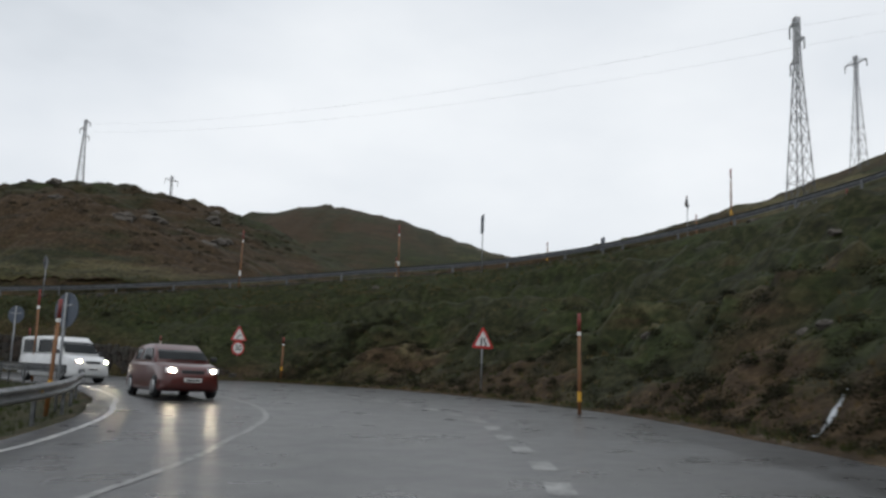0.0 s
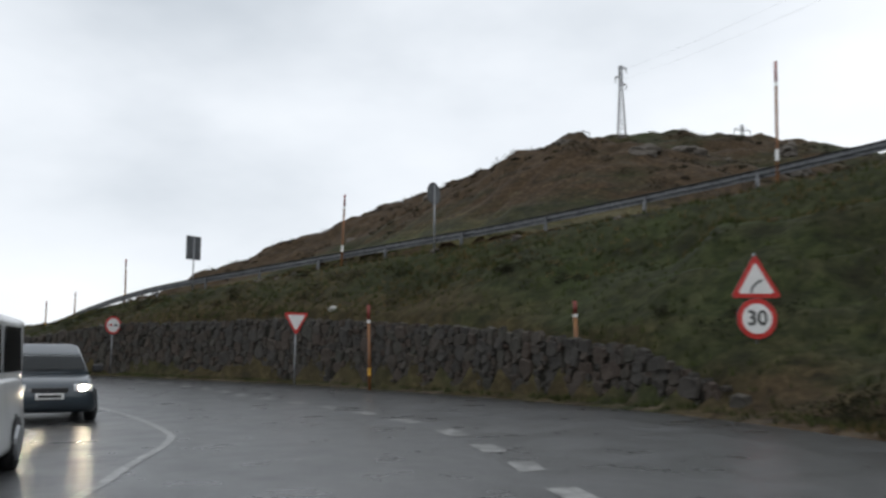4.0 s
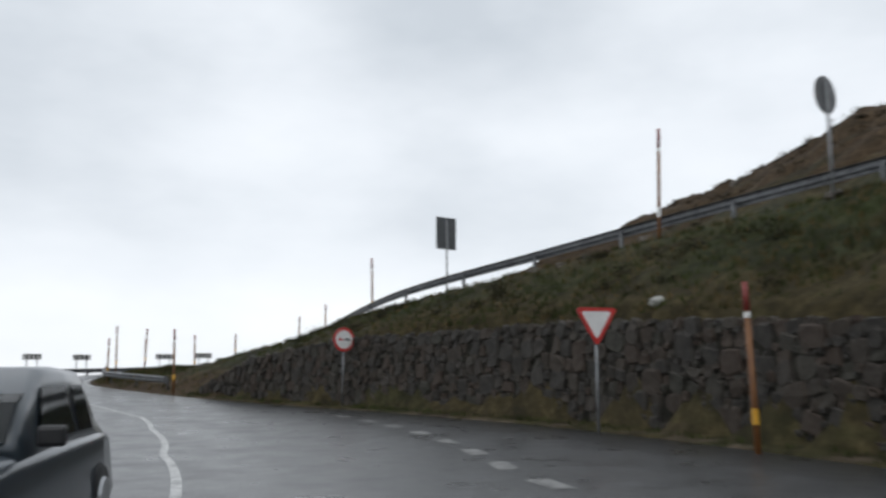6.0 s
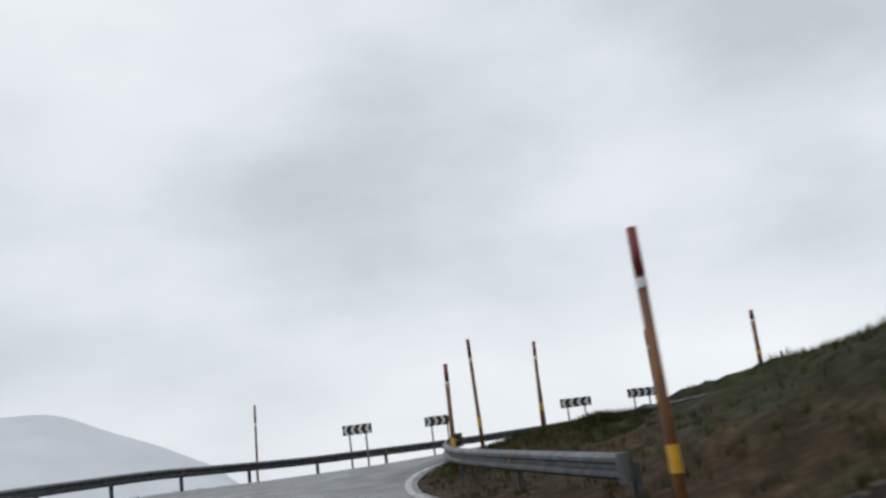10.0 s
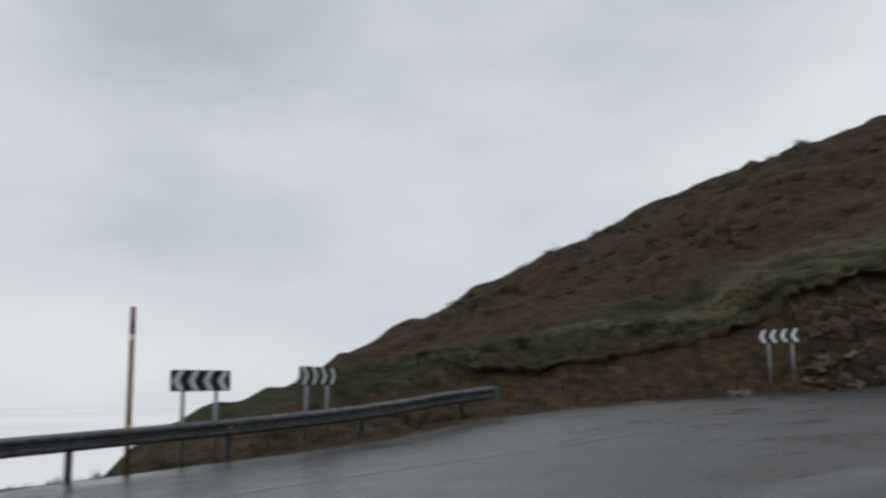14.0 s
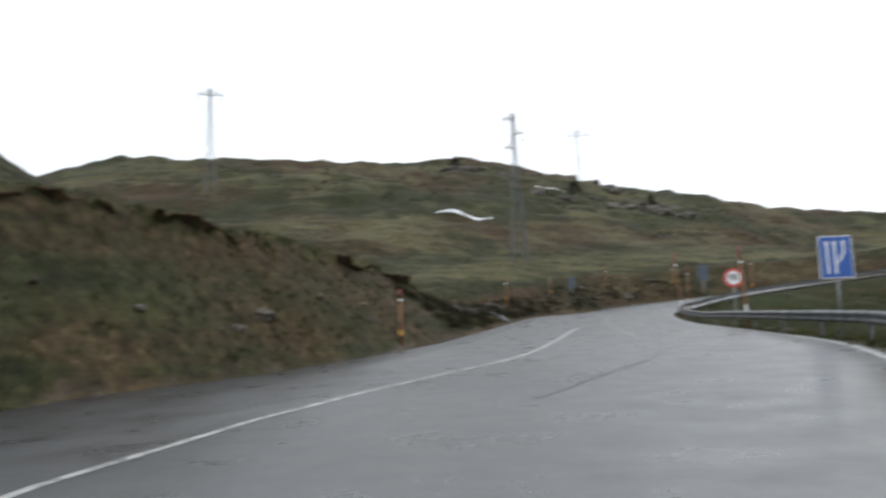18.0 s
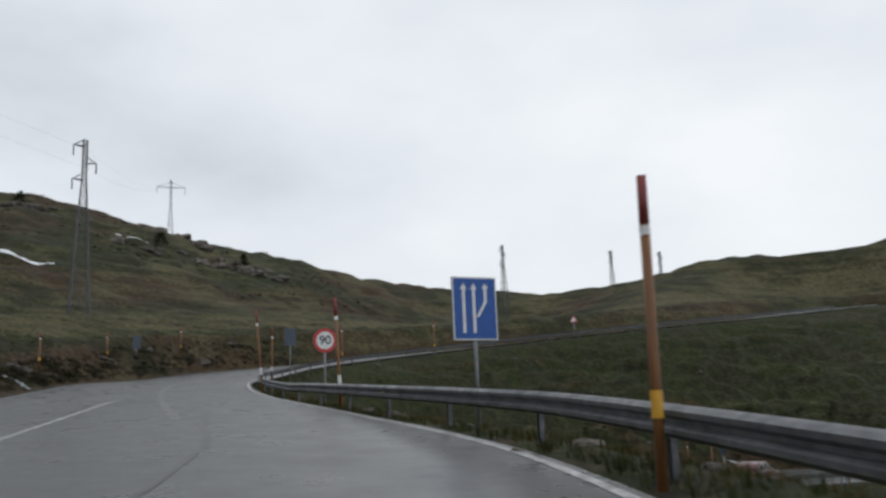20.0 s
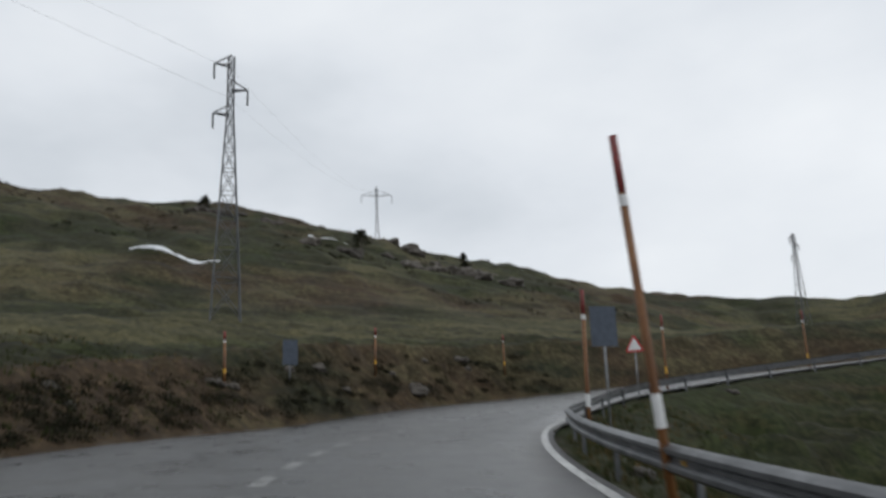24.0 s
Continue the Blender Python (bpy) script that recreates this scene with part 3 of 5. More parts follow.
def ribbon(name, ks, lat0, lat1, mat, up, seg=1, thick=0.0):
    """A strip along the road between two offsets, each a number or a function of the line parameter."""
    bm = bmesh.new()
    rows = []
    for k in ks:
        a = lat0(k) if callable(lat0) else lat0
        b = lat1(k) if callable(lat1) else lat1
        rows.append([bm.verts.new(on_road(k, a + (b - a) * i / seg, up)[0]) for i in range(seg + 1)])
    for r, q in zip(rows[:-1], rows[1:]):
        for i in range(seg):
            bm.faces.new((r[i], r[i + 1], q[i + 1], q[i]))
    if thick:
        g = bmesh.ops.extrude_face_region(bm, geom=list(bm.faces))
        bmesh.ops.translate(bm, vec=(0, 0, -thick), verts=[v for v in g["geom"] if isinstance(v, bmesh.types.BMVert)])
    bmesh.ops.recalc_face_normals(bm, faces=bm.faces)
    return mesh_of(name, bm, mat, False)


build_ground()
road = new("road", ribbon("road", np.arange(0, 40.01, 0.125), lambda k: -float(left_off(k)), lambda k: float(right_off(k)), M_ASPHALT, 0.0, 8, 0.1))
for poly in road.data.polygons:
    poly.use_smooth = True
tagged(road, "wet grey asphalt mountain road with worn paint", "road", kind="structure")


# ---- paint on the road ----
def line_strip(name, k0, k1, lat, width, label, mat=M_PAINT, group=""):
    ks = np.linspace(k0, k1, max(3, int((k1 - k0) * 10)))
    f = lat if callable(lat) else (lambda k: lat)
    ob = new(name, ribbon(name, ks, lambda k: f(k) - width / 2, lambda k: f(k) + width / 2, mat, 0.006))
    return tagged(ob, label, "road marking", group, "structure")


RUN = np.concatenate([[0], np.cumsum(np.linalg.norm(np.diff(ROAD[:, :2], axis=0), axis=1))])


def arc_k(k0, metres):
    """The line parameter that lies so many metres on from k0."""
    return float(np.interp(np.interp(k0, ROADK, RUN) + metres, RUN, ROADK))


def dashes(k0, k1, lat, width, dash, gap, label, group):
    k = k0
    f = lat if callable(lat) else (lambda q: lat)
    while k < k1:
        e = arc_k(k, dash)
        ks = np.linspace(k, e, 4)
        ob = new("lane_dash", ribbon("lane_dash", ks, lambda q: f(q) - width / 2, lambda q: f(q) + width / 2, M_WORN, 0.006))
        tagged(ob, label, "road marking", group)
        k = arc_k(k, dash + gap)


slow_lane = lambda k: float(along(k, [2, 4.9, 5.4, 6, 6.5, 7, 8, 9, 10.4, 11, 11.6, 13], [0.3, 0.36, 0.95, 1.15, 1.5, 2.2, 3.0, 2.7, 1.95, 2.4, 3.0, 4.0]))
centre_low = lambda k: float(along(k, [0, 4.9, 5.5, 6, 6.6, 7.3, 8, 9, 10, 11, 11.9, 12.5, 13.2, 14.0, 14.4, 14.9, 15.5, 16, 17, 19, 21, 23], [-4.5, -4.4, -3.8, -3.55, -3.15, -2.2, -1.5, -1.5, -2.2, -2.9, -2.3, -1.4, -1.1, -1.1, -1.4, -1.95, -2.9, -3.7, -4.3, -4.6, -4.6, -4.6]))
centre_up = lambda k: float(along(k, [23, 23.6, 24.2, 25, 25.6, 26.4, 27.2, 27.9, 28.6, 31], [-4.6, -4.3, -3.6, -5.0, -5.8, -5.8, -5.2, -4.5, -3.9, -2.2]))
edge_left = lambda k: -float(left_off(k)) + 0.6
edge_right = lambda k: float(right_off(k)) - 0.45
dashes(2.2, 12.2, slow_lane, 0.32, 0.95, 1.15, "short worn white dash between the lanes", "lane dashes")
line_strip("centre_line", 0, 10.3, centre_low, 0.13, "worn white line between the two directions", M_WORN)
line_strip("centre_line", 10.3, 16, centre_low, 0.14, "solid white line between the two directions")
line_strip("centre_line", 13.2, 16, lambda k: centre_low(k) - 2.1, 0.12, "faint second line beside the centre line", M_WORN)
line_strip("lane_line", 12.6, 15.8, lambda k: float(along(k, [12.6, 13.3, 14, 14.43, 15.14, 16], [2.6, 1.7, 1.0, 0.5, -0.5, -2.0])), 0.12, "faint worn line between the two climbing lanes", M_WORN)
line_strip("centre_line", 16, 23, centre_low, 0.13, "worn white line round the hairpin", M_WORN)
line_strip("centre_line", 23, 29.6, centre_up, 0.13, "solid white line beside the climbing lane")
dashes(28.0, 36.0, lambda k: -1.8, 0.22, 1.1, 1.0, "short white dash on the climbing stretch", "lane dashes")
line_strip("edge_line", 0, 9.6, edge_left, 0.14, "white edge line along the verge")
line_strip("edge_line", 13.6, 40, lambda k: edge_right(k) + 0.25, 0.14, "white edge line along the inner verge")


seam = new("tar_seam", ribbon("tar_seam", np.linspace(25.9, 28.3, 30), lambda k: -2.3 + 0.75 * (k - 26.5) - 0.05 + 0.05 * math.sin(9 * k), lambda k: -2.3 + 0.75 * (k - 26.5) + 0.05 + 0.05 * math.sin(9 * k + 0.5), M_TAR, 0.005))
tagged(seam, "dark tar seam between two strips of asphalt", "road seam", kind="structure")
patch_rng = random.Random(31)
for i in range(9):
    k0, l0 = patch_rng.uniform(28.6, 31.6), patch_rng.uniform(-4.5, 1.2)
    w0, ph = patch_rng.uniform(0.05, 0.09), patch_rng.uniform(0, 6)
    ks = np.linspace(k0, k0 + patch_rng.uniform(0.10, 0.28), 12)
    lat = lambda k, k0=k0, l0=l0, ph=ph: l0 + 0.35 * math.sin(ph + 26 * (k - k0)) + 0.12 * math.sin(61 * k)
    tagged(new("tar_repair", ribbon("tar_repair", ks, lambda k: lat(k) - w0, lambda k: lat(k) + w0, M_TAR, 0.005)), "wandering dark tar repair on the asphalt", "road repair", "tar repairs")


# ---- guard rails ----
W_SECTION = [(0.0, 0.155), (0.030, 0.140), (0.078, 0.105), (0.078, 0.060), (0.012, 0.018), (0.012, -0.018), (0.078, -0.060), (0.078, -0.105), (0.030, -0.140), (0.0, -0.155)]
post_mesh = None


def rail_post_mesh():
    bm = bmesh.new()
    for x, y, sx, sy in ((0, 0, 0.012, 0.11), (0.03, 0.05, 0.06, 0.010), (0.03, -0.05, 0.06, 0.010)):
        box(bm, (sx, sy, 1.05), Matrix.Translation((x, y, 0.12)))
    return mesh_of("post", bm, M_STEEL)


def guard_rail(pts, face, label, spacing=4, end=True):
    """A W-beam along a list of ground points a metre or so apart; face +1 turns it to the right of its run."""
    global post_mesh
    if post_mesh is None:
        post_mesh = rail_post_mesh()
    pts = [Vector(p) for p in pts]
    base = thing("guard_rail", Matrix.Translation(pts[0]), label, "guard rail")
    org = pts[0]
    n = len(pts)
    nor = []
    for i in range(n):
        t = (pts[min(i + 1, n - 1)] - pts[max(i - 1, 0)])
        t.z = 0
        t.normalize()
        nor.append(Vector((t.y, -t.x, 0)) * face)
    i = 0
    while i < n - 1:
        j = min(i + spacing, n - 1)
        bm = bmesh.new()
        rows = []
        for q in range(i, j + 1):
            front = [bm.verts.new(pts[q] - org + nor[q] * u + Vector((0, 0, 0.60 + v))) for u, v in W_SECTION]
            back = [bm.verts.new(pts[q] - org + nor[q] * (u - 0.012) + Vector((0, 0, 0.60 + v))) for u, v in W_SECTION]
            rows.append((front, back))
        for (f0, b0), (f1, b1) in zip(rows[:-1], rows[1:]):
            for a in range(len(W_SECTION) - 1):
                bm.faces.new((f0[a], f0[a + 1], f1[a + 1], f1[a]))
                bm.faces.new((b0[a + 1], b0[a], b1[a], b1[a + 1]))
            bm.faces.new((f0[0], f1[0], b1[0], b0[0]))
            bm.faces.new((f0[-1], b0[-1], b1[-1], f1[-1]))
        bmesh.ops.recalc_face_normals(bm, faces=bm.faces)
        part("beam", bm, M_STEEL, base, smooth=False)
        p = new("post", post_mesh)
        p.parent = base
        ang = math.degrees(math.atan2(nor[i].y, nor[i].x))
        p.matrix_basis = Matrix.Translation(pts[i] - org - nor[i] * 0.13) @ pose(0, 0, 0, 0, 0, ang)
        if (i // spacing) % 3 == 1:
            part("reflector", boxed((0.02, 0.06, 0.045), Matrix.Translation(pts[i] - org + nor[i] * 0.03 + Vector((0, 0, 0.60))) @ pose(0, 0, 0, 0, 0, ang)), M_YELLOW, base, "orange reflector between the beam's waves")
        i = j
    if end:
        for q, sgn in ((0, -1), (n - 1, 1)):
            t = (pts[1] - pts[0] if q == 0 else pts[-1] - pts[-2]).normalized()
            c = pts[q] - org + Vector((0, 0, 0.60)) + nor[q] * 0.035 + t * sgn * 0.04
            bm = bmesh.new()
            g = bmesh.ops.create_cone(bm, cap_ends=True, segments=14, radius1=0.09, radius2=0.09, depth=0.33)
            bmesh.ops.translate(bm, vec=c, verts=g["verts"])
            part("end_piece", bm, M_STEEL, base, "rounded steel end piece")
    return base


def rail_points(k0, k1, lat, drop=0.0, step=1.0):
    out, k = [], k0
    while k < k1:
        f = lat(k) if callable(lat) else lat
        p = on_road(k, f)[0]
        out.append((p.x, p.y, p.z - (float(drop(k)) if callable(drop) else drop)))
        k = arc_k(k, step)
    return out


def evened(pts, step):
    """The same run of points, set evenly the given metres apart."""
    p = np.array(pts)
    run = np.concatenate([[0], np.cumsum(np.linalg.norm(np.diff(p[:, :2], axis=0), axis=1))])
    at = np.arange(0, run[-1], step)
    return list(zip(*(np.interp(at, run, p[:, i]).tolist() for i in range(3))))


guard_rail(rail_points(0.5, 6.55, lambda k: -float(left_off(k)) - 0.35), 1, "galvanised steel guard rail along the valley verge")
guard_rail(rail_points(7.3, 9.3, lambda k: -float(left_off(k)) - 0.35), 1, "short galvanised guard rail on the valley verge")
guard_rail(evened(rail_points(12.0, 21.85, lambda k: -float(along(k, [10, 14, 17, 19, 21, 22], [8.3, 8.5, 8.7, 9.8, 11.0, 12.9])), 0.0, 0.7), 1.02), 1, "weathered guard rail round the outside of the hairpin", 3)
guard_rail(rail_points(14.25, 16.6, lambda k: float(right_off(k)) + 0.7, 0.0, 1.0), -1, "curved guard rail on the grass island inside the hairpin")
guard_rail(rail_points(24.4, 39.5, lambda k: float(right_off(k)) + 0.38, verge_sag, 1.0), -1, "long galvanised guard rail above the grass slope")


# ---- snow poles ----
def pole_parts(top_red, height, pale=False):
    base = thing("snow_pole", Matrix.Identity(4), "tall orange snow pole with a dark red top", "snow pole", "snow poles along the road")
    part("shaft", tubed((0, 0, -0.25), (0, 0, height - top_red), 0.052, 0.047, 12), M_ORANGE, base, smooth=True)
    part("red_top", tubed((0, 0, height - top_red), (0, 0, height), 0.049, 0.046, 12), M_DARKRED, base, "dark red top", True)
    bm = tubed((0, 0, height - top_red - 0.11), (0, 0, height - top_red - 0.02), 0.053, 0.053, 12)
    part("white_band", bm, M_WHITE, base, "white band under the red top")
    bm = tubed((0, 0, 0.62), (0, 0, 0.86), 0.056, 0.056, 12)
    if pale:
        part("reflector_band", bm, M_WHITE, base, "dull white reflector band")
    else:
        part("reflector_band", bm, M_YELLOW, base, "yellow reflector band")
    return base


first_pole, first_pale = None, None


def snow_pole(x, y, top_z, lean=(0, 0), base_z=None):
    global first_pole, first_pale
    z = ground_at(x, y) if base_z is None else base_z
    h = top_z - z
    if (x, y) in PALE_BANDS:
        if first_pale is None:
            first_pale = ob = pole_parts(0.45, 2.8, True)
        else:
            ob = copy_thing(first_pale, Matrix.Identity(4))
    elif first_pole is None:
        first_pole = ob = pole_parts(0.45, 2.8)
    else:
        ob = copy_thing(first_pole, Matrix.Identity(4))
    turn = (lean[0], lean[1], (x * 37 + y * 11) % 360) if (x, y) not in LEANING else (LEANING[(x, y)], 0, 0)
    ob.matrix_basis = pose(x, y, z, *turn) @ Matrix.Diagonal((1, 1, h / 2.8, 1))
    return ob


LEANING = {(-13.9, 60.0): -4.5, (-32.7, 60.05): -2.6}
PALE_BANDS = ((-32.7, 60.05), (-13.9, 60.0), (-2.9, 58.1))
for x, y, t in ((3.9, 24.3, 3.5), (-8.3, 46.9, 3.6), (-16.3, 51.8, 3.6), (-24.7, 53.4, 3.85), (-85.0, 47.4, 5.25), (-84.9, 59.8, 5.1),
                (-54.5, 53.1, 4.4), (-66.2, 52.9, 4.4), (-69.8, 54.2, 5.3), (-71.6, 56.3, 5.25), (-66.5, 57.8, 4.7), (-65.1, 59.7, 4.75),
                (-51.2, 61.1, 7.7), (-32.7, 60.05, 9.3), (-13.9, 60.0, 11.5), (-2.9, 58.1, 11.85), (16.5, 49.5, 14.4), (24.5, 38.5, 15.8),
                (-16.6, 36.45, 4.69), (-60.5, 63.2, 6.3), (-65.6, 63.9, 5.9), (-72.6, 39.2, 4.9)):
    snow_pole(x, y, t, ((x * 7) % 3 - 1.5, (y * 5) % 3 - 1.5))
for x, y, h in ((-8.9, 20.4, 2.7), (-3.8, 71.2, 2.1), (8.2, 68.1, 1.9), (18.4, 62.8, 2.2), (26.0, 55.5, 2.2), (-40.4, 72.4, 1.9)):
    snow_pole(x, y, ground_at(x, y) + h, ((x * 7) % 3 - 1.5, (y * 5) % 3 - 1.5))


# ---- signs ----
def sign_post(base, h, r=0.03, x=0.0):
    part("post", tubed((x, 0.045, -0.3), (x, 0.045, h), r, r, 10), M_POST, base, "grey steel post", True)


def placed(x, y, yaw):
    z = ground_at(x, y)
    return pose(x, y, z, 0, 0, yaw), z


def plate(name, pts, base, mat, y=0.0, depth=0.02, label=""):
    return part(name, slab(pts, depth, y), mat, base, label)


def shift(pts, dz, dx=0.0):
    return [(x + dx, z + dz) for x, z in pts]


def triangle_face(base, cz, side, flip=False):
    plate("back_plate", shift(tri_points(side, 0.06, flip), cz), base, M_GREY, 0.0, 0.02, "grey metal back plate")
    plate("red_border", shift(tri_points(side * 0.985, 0.058, flip), cz), base, M_RED, -0.006, 0.006, "red border")
    plate("white_field", shift(tri_points(side * 0.70, 0.035, flip), cz), base, M_WHITE, -0.010, 0.004, "white field")


def round_face(base, cz, r, inner=0.74):
    plate("back_plate", disc_points(r, 44, 0, cz), base, M_GREY, 0.0, 0.02, "grey metal back plate")
    plate("red_ring", disc_points(r * 0.985, 44, 0, cz), base, M_RED, -0.006, 0.006, "red border")
    plate("white_field", disc_points(r * inner, 44, 0, cz), base, M_WHITE, -0.010, 0.004, "white field")


def bend_arrow():
    pts_l, pts_r = [], []
    for i in range(9):
        a = i / 8
        x, z = -0.16 + 0.30 * a ** 1.6, -0.26 + 0.40 * a ** 0.75
        pts_l.append((x - 0.035, z + 0.01))
        pts_r.append((x + 0.035, z - 0.01))
    return pts_l + [(0.05, 0.18), (0.22, 0.17), (0.18, 0.02)] + pts_r[::-1]


m, z = placed(-11.5, 50.6, on_road(7.9, 0)[1] - 12)
s30 = thing("speed_and_bend_sign", m, "red and white bend triangle over a round speed limit sign", "road sign", "road signs")
sign_post(s30, 4.35 - z)
triangle_face(s30, 3.74 - z, 1.06)
plate("bend_arrow", [(x * 0.62, q * 0.62 + 3.70 - z) for x, q in bend_arrow()], s30, M_BLACK, -0.014, 0.004, "black arrow bending to one side")
round_face(s30, 3.02 - z, 0.41)
letters("30", 0.42, 0, 3.02 - z, -0.015, M_BLACK, s30)

m, z = placed(1.75, 35.5, on_road(6.8, 0)[1] - 10)
s_nar = thing("narrowing_sign", m, "red and white triangle warning of a narrowing road", "road sign", "road signs")
sign_post(s_nar, 3.75 - z)
triangle_face(s_nar, 3.20 - z, 1.06)
plate("road_bar", [(-0.10, 2.99 - z), (-0.04, 2.99 - z), (-0.04, 3.34 - z), (-0.10, 3.34 - z)], s_nar, M_BLACK, -0.014, 0.004, "black bar")
plate("road_bar", [(0.10, 2.99 - z), (0.17, 2.99 - z), (0.17, 3.11 - z), (0.09, 3.22 - z), (0.09, 3.34 - z), (0.03, 3.34 - z), (0.03, 3.19 - z), (0.10, 3.09 - z)], s_nar, M_BLACK, -0.014, 0.004, "black bent bar")

m, z = placed(-29.4, 54.5, on_road(10.8, 0)[1] - 4)
s_y = thing("give_way_sign", m, "white give way triangle with a red border", "road sign", "road signs")
sign_post(s_y, 3.75 - z)
triangle_face(s_y, 3.5 - z, 0.97, True)

m, z = placed(-43.2, 55.6, on_road(12.5, 0)[1])
s_np = thing("no_overtaking_sign", m, "round no overtaking sign with a red rim", "road sign", "road signs")
sign_post(s_np, 3.9 - z)
round_face(s_np, 3.6 - z, 0.42, 0.76)
for x, mt, nm in ((-0.135, M_RED, "red_car_mark"), (0.135, M_BLACK, "black_car_mark")):
    plate(nm, [(x - 0.10, 3.56 - z), (x + 0.10, 3.56 - z), (x + 0.10, 3.61 - z), (x + 0.055, 3.62 - z), (x + 0.03, 3.665 - z), (x - 0.03, 3.665 - z), (x - 0.055, 3.62 - z), (x - 0.10, 3.61 - z)], s_np, mt, -0.014, 0.004)

m, z = placed(-27.0, 59.4, on_road(29.1, 0)[1] + 3)
s_90 = thing("speed_limit_sign", m, "round speed limit sign with a thick red rim", "road sign", "road signs")
sign_post(s_90, 8.9 - z, 0.035)
round_face(s_90, 8.6 - z, 0.44, 0.72)
letters("90", 0.44, 0, 8.6 - z, -0.015, M_BLACK, s_90)

m, z = placed(-42.8, 59.6, on_road(27.4, 0)[1] + 4)
s_b = thing("lane_sign", m, "blue rectangular lane sign with white lines", "road sign", "road signs")
sign_post(s_b, 8.1 - z, 0.035)
cz = 7.6 - z
plate("back_plate", [(-0.46, cz - 0.6), (0.46, cz - 0.6), (0.46, cz + 0.6), (-0.46, cz + 0.6)], s_b, M_GREY, 0.0, 0.025, "dark grey back plate")
plate("white_edge", [(-0.455, cz - 0.595), (0.455, cz - 0.595), (0.455, cz + 0.595), (-0.455, cz + 0.595)], s_b, M_WHITE, -0.005, 0.005, "white edge")
plate("blue_field", [(-0.43, cz - 0.57), (0.43, cz - 0.57), (0.43, cz + 0.57), (-0.43, cz + 0.57)], s_b, M_BLUE, -0.009, 0.004, "blue field")
for x0 in (-0.23, -0.02):
    plate("lane_arrow", [(x0 - 0.03, cz - 0.46), (x0 + 0.03, cz - 0.46), (x0 + 0.03, cz + 0.36), (x0 + 0.07, cz + 0.36), (x0, cz + 0.48), (x0 - 0.07, cz + 0.36), (x0 - 0.03, cz + 0.36)], s_b, M_WHITE, -0.013, 0.004, "white arrow")
plate("branch_arrow", [(0.02, cz - 0.16), (0.08, cz - 0.16), (0.25, cz + 0.12), (0.25, cz + 0.38), (0.29, cz + 0.38), (0.22, cz + 0.48), (0.15, cz + 0.38), (0.19, cz + 0.38), (0.19, cz + 0.13)], s_b, M_WHITE, -0.013, 0.004, "white branching arrow")


def chevron_board(x, y, cz, yaw, label, side=1, width=1.2, n=4):
    mm, zz = placed(x, y, yaw)
    base = thing("chevron_board", mm, label, "chevron board", "chevron boards round the hairpin")
    c = cz - zz
    for px in (-width * 0.28, width * 0.28):
        sign_post(base, c + 0.2, 0.04, px)
    h = 0.39
    plate("board", [(-width / 2, c - h / 2), (width / 2, c - h / 2), (width / 2, c + h / 2), (-width / 2, c + h / 2)], base, M_BLACK, 0.0, 0.025, "black board")
    w = width / n
    for i in range(n):
        x0 = -width / 2 + w * (i + 0.18)
        plate("chevron", [(side * q, w2) for q, w2 in ((x0, c - h * 0.46), (x0 + w * 0.38, c - h * 0.46), (x0 + w * 0.72, c), (x0 + w * 0.38, c + h * 0.46), (x0, c + h * 0.46), (x0 + w * 0.34, c))], base, M_WHITE, -0.006, 0.006, "white chevron")
    return base


for x, y, cz, yaw, side in ((-83.2, 51.6, 3.7, 74, -1), (-84.3, 55.1, 3.7, 84, 1), (-84.9, 61.3, 3.8, 96, -1), (-85.0, 64.4, 3.9, 104, 1)):
    chevron_board(x, y, cz, yaw, "black and white chevron board on two grey posts behind the rail", side, 1.2 if y < 58 else 1.45)
chevron_board(-79.0, 76.35, 4.93, -4, "chevron board on two tall posts below the rock cut", -1)


def sign_back(x, y, top, yaw, pts, label, name):
    """A sign seen from its unpainted side."""
    mm, zz = placed(x, y, yaw)
    base = thing(name, mm, label, "road sign", "road signs")
    sign_post(base, top - zz, 0.035)
    hi = max(q for _, q in pts)
    plate("panel", [(px, q - hi + top - zz) for px, q in pts], base, M_PANEL, 0.0, 0.02, "grey metal panel")
    bm = boxed((0.5, 0.03, 0.04), Matrix.Translation((0, 0.035, top - zz - 0.3)))
    part("bracket", bm, M_POST, base, "steel bracket")
    return base


sign_back(-17.5, 36.35, 3.95, 170, disc_points(0.36, 36), "small round grey sign seen from behind beside a snow pole", "round_sign")
sign_back(-9.0, 21.2, 3.25, 150, disc_points(0.42, 36), "round grey sign seen from behind beside an orange pole", "round_sign")
sign_back(12.2, 66.2, 13.0, -72, [(-0.3, 0), (0.3, 0), (0.3, 1.0), (-0.3, 1.0)], "blue-grey rectangular sign standing on the bank", "rectangular_sign")
sign_back(2.5, 56.1, 12.4, -80, [(-0.42, 0), (0.42, 0), (0.42, 1.2), (-0.42, 1.2)], "dark blue-grey rectangular sign beyond the guard rail", "rectangular_sign")
for x, y in ((14.5, 51.5), (30.5, 20.0)):
    m, z = placed(x, y, on_road(34, 0)[1] + 5)
    s_w = thing("warning_sign", m, "small white warning triangle with a red border", "road sign", "road signs")
    sign_post(s_w, 2.4)
    triangle_face(s_w, 2.2, 0.9)


